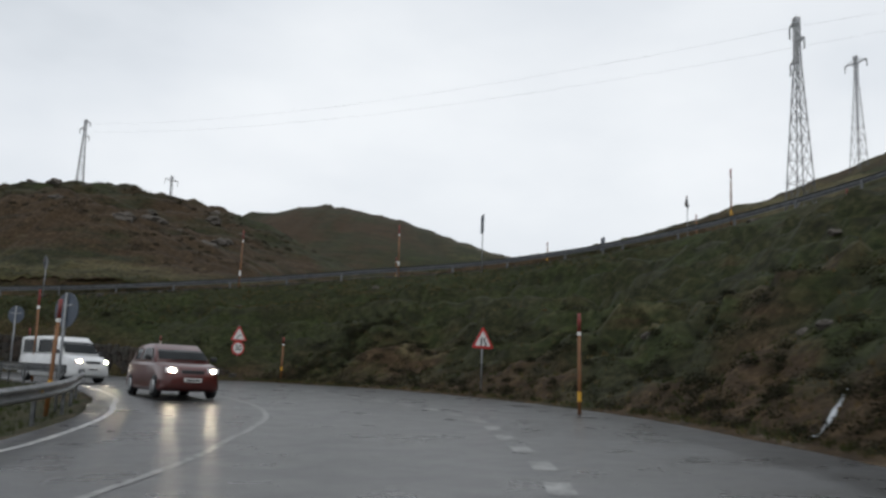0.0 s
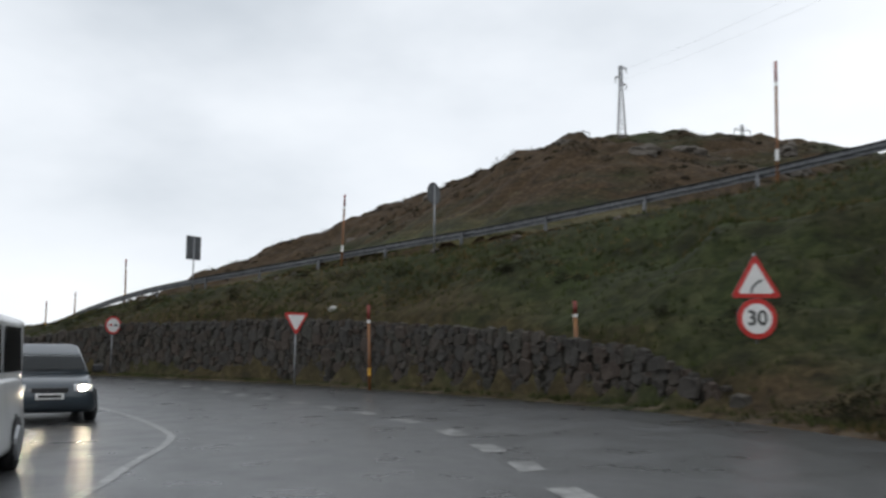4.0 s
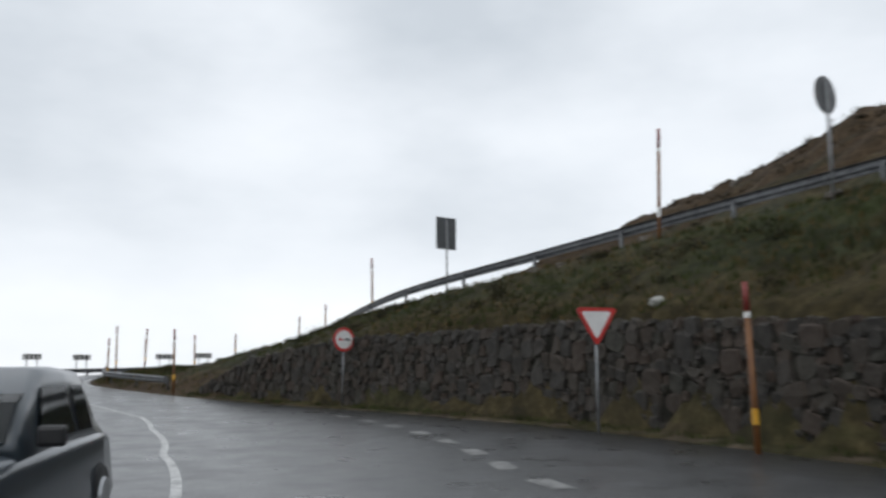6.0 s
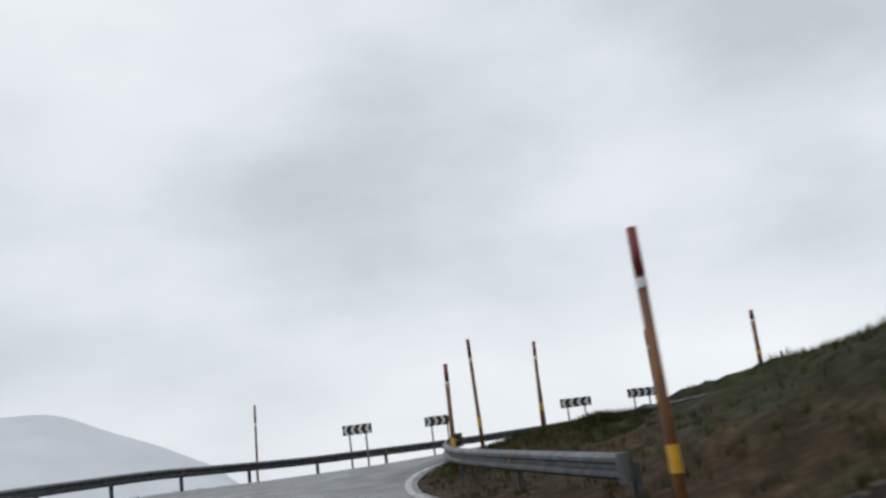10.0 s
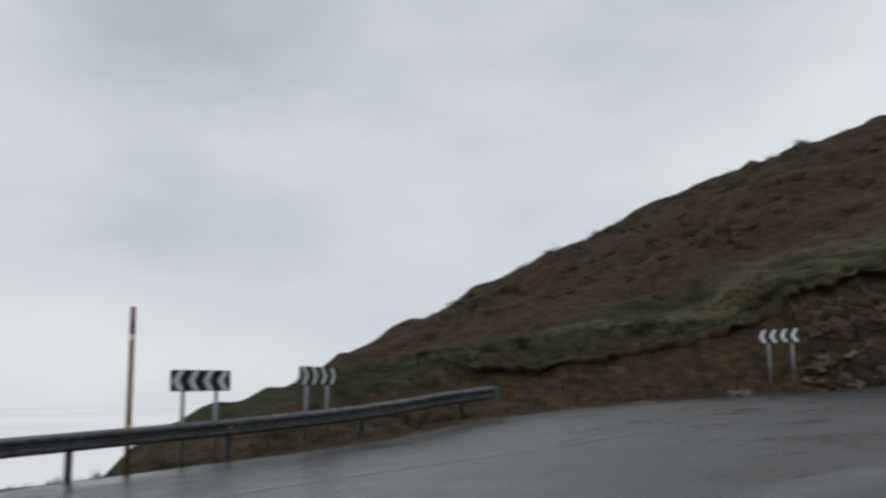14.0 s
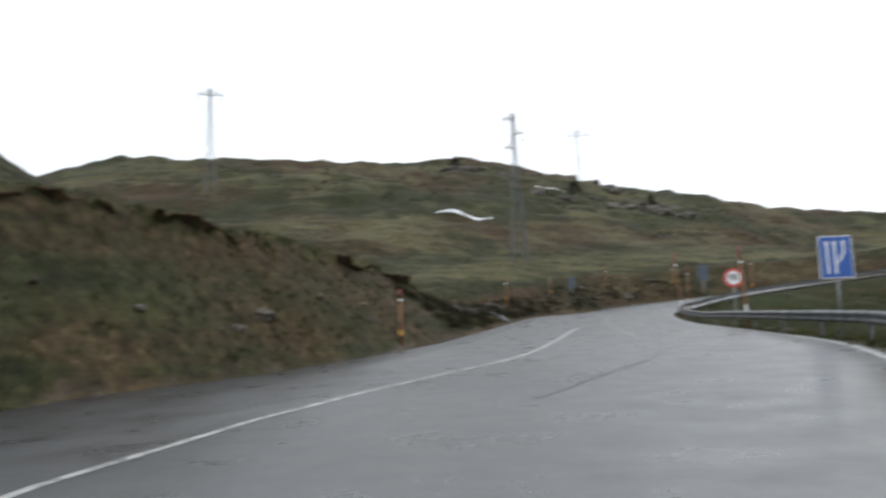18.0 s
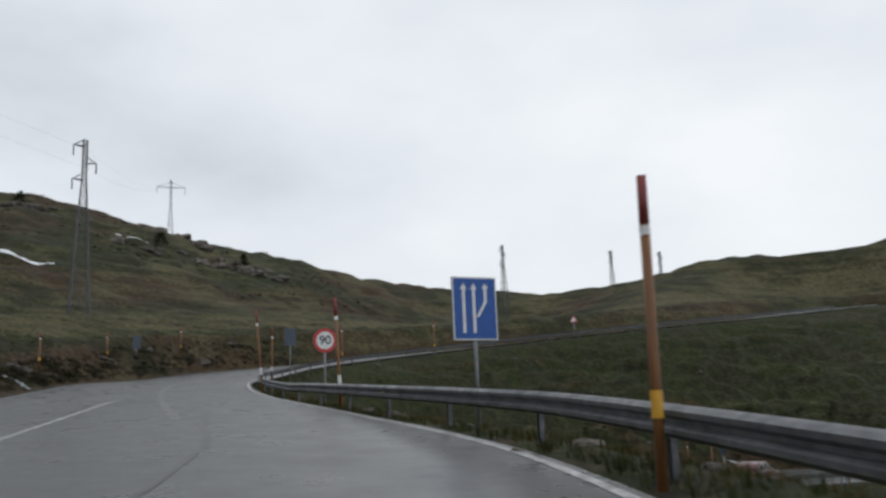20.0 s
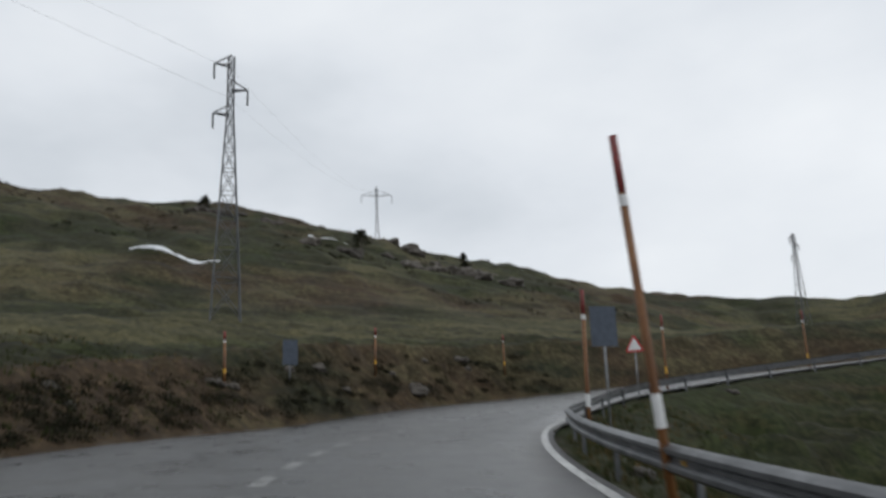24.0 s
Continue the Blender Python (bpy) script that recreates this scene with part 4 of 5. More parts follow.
# ---- lattice towers ----
def lattice_tower(x, y, z0, height, yaw, label, arms=3):
    base = thing("lattice_tower", pose(x, y, z0, 0, 0, yaw), label, "power pylon", "pylons on the ridge")
    w0, w1 = height * 0.105, 0.40
    lv = [0]
    hh = height / 7.5
    while lv[-1] < height - 0.4:
        lv.append(min(height, lv[-1] + hh))
        hh *= 0.90
    wid = lambda q: w0 + (w1 - w0) * min(1, q / (height * 0.78))
    cs = ((-1, -1), (1, -1), (1, 1), (-1, 1))
    for cx, cy in cs:
        bm = bmesh.new()
        for a, b in zip(lv[:-1], lv[1:]):
            wa, wb = wid(a) / 2, wid(b) / 2
            tube(bm, (cx * wa, cy * wa, a - (0.6 if a == 0 else 0)), (cx * wb, cy * wb, b), 0.054, 0.046, 5)
        part("leg", bm, M_TOWER, base)
    for s in range(4):
        (ax, ay), (bx, by) = cs[s], cs[(s + 1) % 4]
        bm = bmesh.new()
        for i, (a, b) in enumerate(zip(lv[:-1], lv[1:])):
            wa, wb = wid(a) / 2, wid(b) / 2
            tube(bm, (ax * wa, ay * wa, a), (bx * wb, by * wb, b), 0.025, 0.025, 4)
            tube(bm, (bx * wa, by * wa, a), (ax * wb, ay * wb, b), 0.025, 0.025, 4)
            tube(bm, (ax * wb, ay * wb, b), (bx * wb, by * wb, b), 0.03, 0.03, 4)
        part("bracing", bm, M_TOWER, base)
    for i in range(arms):
        zz = height * (0.96 - 0.10 * i) if arms == 3 else height * 0.93
        sgn = -1 if i % 2 else 1
        bm = bmesh.new()
        tip = sgn * height * (0.062 if arms == 3 else 0.11)
        tube(bm, (0, 0.2, zz), (tip, 0, zz + 0.1), 0.06, 0.05, 4)
        tube(bm, (0, -0.2, zz), (tip, 0, zz + 0.1), 0.06, 0.05, 4)
        tube(bm, (0, 0, zz + height * 0.045), (tip, 0, zz + 0.1), 0.05, 0.05, 4)
        arm = part("cross_arm", bm, M_TOWER, base)
        part("insulator", tubed((tip, 0, zz - height * 0.055), (tip, 0, zz + 0.08), 0.07, 0.07, 6), M_GREY, arm)
    return base


def wire(a, b, sag):
    cu = bpy.data.curves.new("power_line", "CURVE")
    cu.dimensions, cu.bevel_depth, cu.bevel_resolution = "3D", 0.006, 0
    sp = cu.splines.new("POLY")
    n = 16
    sp.points.add(n)
    for i in range(n + 1):
        t = i / n
        p = Vector(a).lerp(Vector(b), t) - Vector((0, 0, sag * 4 * t * (1 - t)))
        sp.points[i].co = (*p, 1)
    cu.materials.append(M_TOWER)
    return tagged(new("power_line", cu), "thin dark power line between pylons", "power line", "power lines")


TOWERS = [(-61.5, 144.6, 43.6, 11.5, 15, 3), (-65.2, 204.7, 48.2, 11, 60, 2), (29.7, 71.6, 33.9, 14.4, 100, 3), (158.9, 60.9, 66.9, 16, 92, 2), (58.0, 119.7, 50.2, 13, 115, 2), (102.1, -1.8, 40.4, 12, 15, 3), (112, -32, 42.0, 10, 15, 3), (108, -42, 41.2, 9, 15, 3)]
for x, y, top, h, yaw, arms in TOWERS:
    zb = min(ground_at(x, y), top - h * 0.8)
    lattice_tower(x, y, zb, top - zb, yaw, "grey steel lattice pylon with short staggered arms" if arms == 3 else "pale grey lattice pylon with one pair of arms", arms)
for a, b in (((29.7, 71.6, 33.0), (158.9, 60.9, 65.6)), ((-61.5, 144.6, 42.8), (29.7, 71.6, 33.0)), ((30.4, 71.9, 31.4), (157.4, 60.4, 65.6)), ((-61.2, 144.9, 41.6), (30.4, 71.9, 31.4))):
    wire(a, b, 2.2)

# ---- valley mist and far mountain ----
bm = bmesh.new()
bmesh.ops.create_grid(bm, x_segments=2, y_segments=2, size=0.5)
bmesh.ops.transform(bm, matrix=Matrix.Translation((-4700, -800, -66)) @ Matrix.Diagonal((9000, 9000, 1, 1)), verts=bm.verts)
tagged(new("valley_mist", mesh_of("valley_mist", bm, M_MIST_GLOW)), "white mist filling the valley far below, given a glow to match the sky", "mist", kind="structure")


def far_mountain():
    bm = bmesh.new()
    n, rows = 60, []
    for i in range(n + 1):
        a = radians(93 + 45 * i / n)
        az = 93 + 45 * i / n
        crest = 2000 * math.tan(radians(-1.8 + 2.0 * sstep(93, 97, az) + 4.5 * sstep(94, 107, az) + 4.0 * sstep(113, 138, az) + 0.35 * noise.noise((i * 0.19, 2, 0)) * min(1, i / 6)))
        rows.append([bm.verts.new((-40 - math.sin(a) * d, 50 + math.cos(a) * d, h)) for d, h in ((1500, -75), (1750, crest * 0.5 - 20), (2000, crest), (2400, -75))])
    for r, q in zip(rows[:-1], rows[1:]):
        for i in range(3):
            bm.faces.new((r[i], q[i], q[i + 1], r[i + 1]))
    bmesh.ops.recalc_face_normals(bm, faces=bm.faces)
    ob = new("far_mountain", mesh_of("far_mountain", bm, M_FAR_HAZE, True))
    return tagged(ob, "distant mountain with its haze put into a pale grey colour", "mountain", kind="structure")


far_mountain()



# ---- cars ----
M_TYRE = plain("tyre_rubber", (0.016, 0.016, 0.017), 0.8, vary=0.2)
M_RIM = plain("alloy_rim", (0.38, 0.39, 0.40), 0.35, metal=0.8, vary=0.1)
M_TRIM = plain("black_plastic", (0.02, 0.02, 0.022), 0.5, vary=0.2)
M_LENS = plain("clear_lens", (0.75, 0.76, 0.78), 0.1, vary=0.05)


def build_glass(nt, p):
    p.inputs["Base Color"].default_value = (0.025, 0.03, 0.032, 1)
    p.inputs["Roughness"].default_value = 0.06
    p.inputs["Specular IOR Level"].default_value = 0.45


def build_lamp(nt, p):
    p.inputs["Base Color"].default_value = (0.9, 0.9, 0.85, 1)
    p.inputs["Emission Color"].default_value = (1.0, 0.86, 0.62, 1)
    p.inputs["Emission Strength"].default_value = 110.0


M_GLASS = material("car_glass", build_glass)
M_LAMP = material("lit_headlamp", build_lamp)


def car_paint(name, col):
    def build(nt, p):
        c = ramp(nt, noise_fac(nt, 3.0, 5.0), [(0.3, tuple(v * 0.8 for v in col)), (0.7, col)])
        nt.links.new(c, p.inputs["Base Color"])
        p.inputs["Roughness"].default_value = 0.32
        p.inputs["Coat Weight"].default_value = 0.6
        p.inputs["Coat Roughness"].default_value = 0.12
    return material(name, build)


def loft(sections):
    """A closed skin through rings of equal length."""
    bm = bmesh.new()
    rings = [[bm.verts.new(p) for p in s] for s in sections]
    n = len(rings[0])
    for a, b in zip(rings[:-1], rings[1:]):
        for i in range(n):
            bm.faces.new((a[i], a[(i + 1) % n], b[(i + 1) % n], b[i]))
    bm.faces.new(list(reversed(rings[0])))
    bm.faces.new(rings[-1])
    bmesh.ops.recalc_face_normals(bm, faces=bm.faces)
    return bm


def ring(y, half, zlow, zhigh, top_half=None, r=0.12):
    """A rounded cross-section across the car at y."""
    t = half if top_half is None else top_half
    pts = []
    for sx, w, z, a0 in ((1, half, zlow, -90), (1, t, zhigh, 0), (-1, t, zhigh, 90), (-1, half, zlow, 180)):
        for k in range(4):
            a = radians(a0 + 30 * k)
            cz = zlow + r if z == zlow else zhigh - r
            pts.append((sx * (w - r) + r * math.cos(a), y, cz + r * math.sin(a)))
    return pts


def car(name, m, label, paint, length, width, height, bonnet, hood_z, screen_y, roof_y, roof_end, boxy=0.0):
    """A car that faces -y, its origin on the road under its middle."""
    base = thing(name, m, label, "car", "oncoming cars")
    L, W = length / 2, width / 2
    belt = hood_z
    secs = [ring(-L, W * 0.72, 0.32, belt - 0.30, W * 0.66), ring(-L + 0.10, W * 0.88, 0.24, belt - 0.16, W * 0.80), ring(-L + 0.35, W * 0.97, 0.20, belt - 0.07, W * 0.86),
            ring(-L + bonnet * 0.6, W, 0.20, belt - 0.02, W * 0.90), ring(-L + bonnet, W, 0.20, belt + 0.02, W * 0.93), ring(0.2, W, 0.20, belt + 0.04, W * 0.95),
            ring(L - 0.6, W, 0.20, belt + 0.05, W * 0.94), ring(L - 0.12, W * 0.96, 0.24, belt + 0.02, W * 0.90), ring(L, W * 0.84, 0.34, belt - 0.12, W * 0.80)]
    part("body", loft(secs), paint, base, smooth=True)
    rw = W * (0.74 + 0.12 * boxy)
    cab = [ring(screen_y, W * 0.90, belt - 0.06, belt + 0.10, W * 0.86, 0.04), ring((screen_y + roof_y) / 2, W * 0.90, belt - 0.06, (belt + height) / 2 + 0.06, rw * 1.06, 0.08),
           ring(roof_y, W * 0.90, belt - 0.06, height - 0.02, rw, 0.12), ring((roof_y + roof_end) / 2, W * 0.90, belt - 0.06, height, rw, 0.13),
           ring(roof_end, W * 0.90, belt - 0.06, height - 0.03, rw, 0.12), ring(L - 0.10 - 0.25 * (1 - boxy), W * 0.88, belt - 0.06, belt + (height - belt) * (0.25 + 0.70 * boxy), rw * 1.02, 0.05)]
    part("cabin", loft(cab), paint, base, smooth=True)
    # windscreen and side glass, a little proud of the cabin
    za, zb = belt + 0.11, height - 0.12
    ya, yb = screen_y - 0.015, roof_y - 0.03
    bm = bmesh.new()
    q = [(-W * 0.80, ya + 0.0, za), (W * 0.80, ya + 0.0, za), (rw * 0.90, yb, zb), (-rw * 0.90, yb, zb)]
    ym = (ya + yb) / 2 - 0.10
    mid = [(-W * 0.80 * 0.5 - rw * 0.45, ym, (za + zb) / 2 + 0.06), (W * 0.80 * 0.5 + rw * 0.45, ym, (za + zb) / 2 + 0.06)]
    vs = [bm.verts.new(p) for p in (q[0], q[1], mid[1], q[2], q[3], mid[0])]
    bm.faces.new((vs[0], vs[1], vs[2], vs[5]))
    bm.faces.new((vs[5], vs[2], vs[3], vs[4]))
    bmesh.ops.solidify(bm, geom=list(bm.faces), thickness=0.02)
    part("windscreen", bm, M_GLASS, base, "dark windscreen")
    for sx in (-1, 1):
        for y0, y1 in ((roof_y - 0.25, (roof_y + roof_end) / 2 - 0.06), ((roof_y + roof_end) / 2 + 0.06, roof_end - 0.05)):
            bm = bmesh.new()
            v = [bm.verts.new(p) for p in ((sx * (W * 0.895 + 0.012), y0 - 0.25 * (y0 < roof_y), belt + 0.09), (sx * (W * 0.895 + 0.012), y1, belt + 0.09), (sx * (rw + 0.02), y1, height - 0.16), (sx * (rw + 0.02), y0 + 0.12, height - 0.16))]
            bm.faces.new(v)
            bmesh.ops.solidify(bm, geom=list(bm.faces), thickness=0.015)
            part("side_window", bm, M_GLASS, base, "dark side window")
        part("mirror", boxed((0.20, 0.10, 0.15), Matrix.Translation((sx * (W + 0.07), screen_y + 0.20, belt + 0.14)), 0.03), M_TRIM if boxy else paint, base)
        bm = boxed((0.36, 0.10, 0.15), Matrix.Translation((sx * W * 0.66, -L + 0.10, belt - 0.22)) @ pose(0, 0, 0, 0, 0, sx * 16), 0.03)
        lamp = part("headlamp", bm, M_LENS, base, "lit headlamp")
        part("bulb", boxed((0.13, 0.06, 0.09), Matrix.Translation((sx * W * 0.64, -L + 0.045, belt - 0.22)), 0.02), M_LAMP, lamp, "glowing bulb")
        for wy in (-L + 0.82, L - 0.80):
            bm = bmesh.new()
            g = bmesh.ops.create_cone(bm, cap_ends=True, segments=24, radius1=0.33, radius2=0.33, depth=0.21)
            es = [e for e in bm.edges if e.calc_length() < 0.12]
            bmesh.ops.bevel(bm, geom=es, offset=0.03, segments=2, affect="EDGES")
            bmesh.ops.transform(bm, matrix=Matrix.Translation((sx * (W - 0.10), wy, 0.33)) @ pose(0, 0, 0, 0, 90), verts=bm.verts)
            wh = part("wheel", bm, M_TYRE, base, "black tyre", True)
            bm = bmesh.new()
            bmesh.ops.create_cone(bm, cap_ends=True, segments=20, radius1=0.21, radius2=0.19, depth=0.05)
            bmesh.ops.transform(bm, matrix=Matrix.Translation((sx * (W + 0.012), wy, 0.33)) @ pose(0, 0, 0, 0, sx * 90), verts=bm.verts)
            part("rim", bm, M_RIM, wh, "grey rim")
    part("grille", boxed((W * 0.72, 0.06, 0.13), Matrix.Translation((0, -L + 0.03, belt - 0.27)), 0.02), M_TRIM, base, "black grille")
    part("bumper_vent", boxed((W * 1.30, 0.08, 0.14), Matrix.Translation((0, -L + 0.045, 0.40)), 0.03), M_TRIM, base, "black lower air intake")
    plate_ob = part("number_plate", boxed((0.50, 0.02, 0.11), Matrix.Translation((0, -L - 0.012, 0.53)), 0.005), M_WHITE, base, "white plate")
    part("plate_bar", boxed((0.40, 0.006, 0.05), Matrix.Translation((0, -L - 0.025, 0.53))), M_BLACK, plate_ob, "plain dark bar")
    part("wiper", tubed((-0.35, screen_y - 0.06, belt + 0.10), (0.20, screen_y - 0.02, belt + 0.15), 0.012, 0.008, 6), M_TRIM, base)
    return base


def parked(k, lat, turn=0.0):
    p, yaw = on_road(k, lat, 0.0)
    return pose(p.x, p.y, p.z + 0.0, 0, 0, yaw + turn)


car("red_suv", parked(6.45, -4.9), "dark red compact off-roader with lit headlamps on the wet road", car_paint("dark_red_paint", (0.085, 0.013, 0.010)), 4.25, 1.82, 1.60, 0.95, 1.02, -1.05, -0.25, 1.35, 0.25)
car("white_van", parked(8.0, -3.55, 4), "small white delivery van with lit headlamps on the wet road", car_paint("white_paint", (0.72, 0.73, 0.73)), 4.20, 1.78, 1.84, 0.80, 1.06, -1.20, -0.45, 1.85, 0.95)
car("grey_hatchback", parked(9.85, -3.7, 2), "blue-grey hatchback with lit headlamps on the wet road", car_paint("blue_grey_paint", (0.026, 0.038, 0.050)), 4.25, 1.80, 1.54, 1.05, 0.90, -0.95, 0.05, 1.25, 0.1)


# ---- boulders, snow, scrub ----
def lump(r, seed, flat=0.7, sub=2, jag=0.35):
    bm = bmesh.new()
    bmesh.ops.create_icosphere(bm, subdivisions=sub, radius=r)
    off = Vector((seed * 3.7, seed * 1.9, seed * 5.3))
    for v in bm.verts:
        n = v.co.normalized()
        q = noise.noise(n * 1.3 + off) + 0.5 * noise.noise(n * 3.1 + off)
        v.co *= 1 + jag * q
        v.co.z *= flat
    return bm


def boulder(x, y, r, seed, label, mat=None):
    z = ground_at(x, y)
    ob = new("boulder", mesh_of("boulder", lump(r, seed, 0.6, 3, 0.5), mat or M_ROCK))
    ob.matrix_basis = pose(x, y, z - r * 0.18, 0, 0, seed * 50)
    return tagged(ob, label, "boulder", "boulders on the slopes")


rng = random.Random(4)
M_PALESTONE = plain("pale_stone", (0.30, 0.30, 0.28), 0.8, vary=0.2, scale=5.0)
M_BROWNROCK = plain("brown_rock", (0.105, 0.080, 0.062), 0.9, vary=0.6, scale=3.0, spec=0.2)
boulder(-55.3, 77.2, 0.75, 1, "pale brown boulder at the foot of the cut bank", M_BROWNROCK)
boulder(-76.5, 78.0, 0.45, 2, "angular grey rock on the road's edge")
boulder(-79.8, 75.4, 0.35, 3, "small grey rock on the road's edge")
boulder(-29.5, 56.5, 0.20, 9, "pale stone block lying above the retaining wall", M_PALESTONE)
for i in range(30):
    k = rng.uniform(4, 13)
    e = rng.uniform(3, 20)
    p = on_road(k, float(right_off(k)) + e)[0]
    boulder(p.x, p.y, rng.uniform(0.15, 0.45), 10 + i, "pale grey rock lying in the grass slope")
for i in range(8):
    k = rng.uniform(24.8, 29)
    p = on_road(k, -float(left_off(k)) - rng.uniform(0.8, 3.0))[0]
    boulder(p.x, p.y, rng.uniform(0.12, 0.3), 70 + i, "small pale stone on the grassy bank")
for i in range(12):
    k = rng.uniform(26.5, 30.5)
    p = on_road(k, float(right_off(k)) + rng.uniform(0.55, 1.3))[0]
    boulder(p.x, p.y, rng.uniform(0.10, 0.24), 130 + i, "pale flat stone in the grass under the guard rail")
for i in range(22):
    k = rng.uniform(30.2, 34.5)
    p = on_road(k, -float(left_off(k)) - rng.uniform(0.7, 2.8))[0]
    boulder(p.x, p.y, rng.uniform(0.2, 0.55), 150 + i, "dark rock breaking through the scrubby bank")
for i in range(26):
    x, y = rng.uniform(-78, -25), rng.uniform(96, 142)
    boulder(x, y, rng.uniform(0.5, 1.5), 40 + i, "dark rock outcrop in the heath")
for i in range(30):
    cx, cy, sp = ((92, 51, 5), (100, 86, 6), (86, 58, 6), (112, 70, 7))[i % 4]
    boulder(cx + rng.gauss(0, sp), cy + rng.gauss(0, sp), rng.uniform(0.6, 1.9), 90 + i, "weathered grey outcrop on the grassy hillside")


def snow_patch(x0, y0, x1, y1, width, label):
    n, bm = 14, bmesh.new()
    a, b = Vector((x0, y0)), Vector((x1, y1))
    side = Vector((-(b - a).y, (b - a).x)).normalized()
    rows = []
    for i in range(n + 1):
        t = i / n
        c = a.lerp(b, t)
        w = width * (0.25 + math.sin(math.pi * t) * (0.6 + 0.4 * noise.noise((i * 0.5, 3, 1))))
        rw = []
        for j in range(5):
            q = c + side * w * (j / 4 - 0.5)
            rw.append(bm.verts.new((q.x, q.y, ground_at(q.x, q.y) + 0.03 + 0.05 * math.sin(math.pi * j / 4))))
        rows.append(rw)
    for r, q in zip(rows[:-1], rows[1:]):
        for j in range(4):
            bm.faces.new((r[j], r[j + 1], q[j + 1], q[j]))
    bmesh.ops.recalc_face_normals(bm, faces=bm.faces)
    g = bmesh.ops.extrude_face_region(bm, geom=list(bm.faces))
    bmesh.ops.translate(bm, vec=(0, 0, -0.5), verts=[v for v in g["geom"] if isinstance(v, bmesh.types.BMVert)])
    bmesh.ops.recalc_face_normals(bm, faces=bm.faces)
    return tagged(new("snow_patch", mesh_of("snow_patch", bm, M_SNOW, True)), label, "snow", "old snow patches")


snow_patch(55.4, 84.4, 54.4, 76.2, 0.75, "long narrow patch of old snow on the hillside")
snow_patch(87.6, 70.6, 85.2, 65.6, 0.9, "small patch of old snow below the crest")


def leaves(name, clumps, mat, per, size, seed, label, category):
    """Clumps of small leaves as one mass: each clump is (x, y, z, radius)."""
    r = np.random.RandomState(seed)
    c = np.repeat(np.array(clumps), per, axis=0)
    n = len(c)
    d = r.normal(size=(n, 3))
    d /= np.linalg.norm(d, axis=1)[:, None]
    d[:, 2] = np.abs(d[:, 2])
    rad = c[:, 3] * r.uniform(0.45, 1.12, n)
    p = c[:, :3] + d * rad[:, None] * np.array([1, 1, 0.8])
    u = r.normal(size=(n, 3))
    u /= np.linalg.norm(u, axis=1)[:, None]
    w = np.cross(u, d)
    s = size * r.uniform(0.5, 1.3, n)[:, None]
    tri = np.stack([p - u * s, p + u * s, p + w * s * 1.7 + d * s * 0.6], 1).reshape(-1, 3)
    me = bpy.data.meshes.new(name)
    me.from_pydata(tri.tolist(), [], np.arange(3 * n).reshape(-1, 3).tolist())
    me.materials.append(mat)
    return tagged(new(name, me), label, category, kind="stuff")


def rivulet(points, width, label):
    """White water running down a bank through the given places."""
    bm, rows = bmesh.new(), []
    for i in range(len(points) * 4 - 3):
        j, f = divmod(i, 4)
        a, b = Vector(points[j]), Vector(points[min(j + 1, len(points) - 1)])
        c = a.lerp(b, f / 4)
        side = Vector((-(b - a).y, (b - a).x)).normalized() if b != a else rows_side
        rows_side = side
        w = width * (0.7 + 0.5 * noise.noise((i * 0.7, 1, 4)))
        rows.append([bm.verts.new((*(c + side * w * u), ground_at(*(c + side * w * u)) + h)) for u, h in ((-0.6, -0.03), (-0.3, 0.06), (0.2, 0.08), (0.6, -0.03))])
    for r, q in zip(rows[:-1], rows[1:]):
        for i in range(3):
            bm.faces.new((r[i], r[i + 1], q[i + 1], q[i]))
    bmesh.ops.recalc_face_normals(bm, faces=bm.faces)
    return tagged(new("rivulet", mesh_of("rivulet", bm, M_WATER, True)), label, "water", "rivulets")


rivulet([(8.2, 17.8), (7.7, 17.1), (7.3, 16.6), (6.8, 16.2)], 0.16, "small white rivulet running down the bank")
rivulet([(-12.6, 71.9), (-12.9, 71.2), (-13.3, 70.5)], 0.3, "short white trickle over the bank's foot")


def conifer(x, y, height, wide, seed):
    """A wind-bent bushy tree: tapered trunk, limbs and a ragged crown."""
    r = random.Random(seed)
    base = thing("tree", pose(x, y, ground_at(x, y), 0, 0, seed * 40), "dark bushy evergreen tree on the hillside", "tree", "trees near the crest")
    part("trunk", tubed((0, 0, -0.3), (0.1, 0.05, height * 0.85), 0.13, 0.03, 8), M_TRUNK, base, "brown tapered trunk")
    pts = []
    for i in range(26):
        zz = height * r.uniform(0.12, 0.95)
        a, d = r.uniform(0, 6.28), wide * (1.08 - zz / height) * r.uniform(0.4, 1.0)
        tip = (math.cos(a) * d, math.sin(a) * d, zz + 0.15 * d)
        if i < 12:
            part("limb", tubed((0.05, 0.02, zz * 0.85), tip, 0.035, 0.012, 5), M_TRUNK, base)
        pts.append((*tip, 0.42 * wide * r.uniform(0.5, 1.0)))
    crown = leaves("crown", pts, M_BUSH, 90, 0.07, seed, "", "")
    crown.parent = base
    for key in ("label", "category", "kind"):
        if key in crown:
            del crown[key]
    return base


M_TRUNK = plain("tree_bark", (0.06, 0.045, 0.032), 0.9, vary=0.4, scale=8.0)
conifer(84.4, 63.8, 2.7, 1.5, 3)
conifer(86.0, 50.8, 2.6, 1.0, 5)
conifer(104.0, 87.0, 2.4, 1.3, 7)


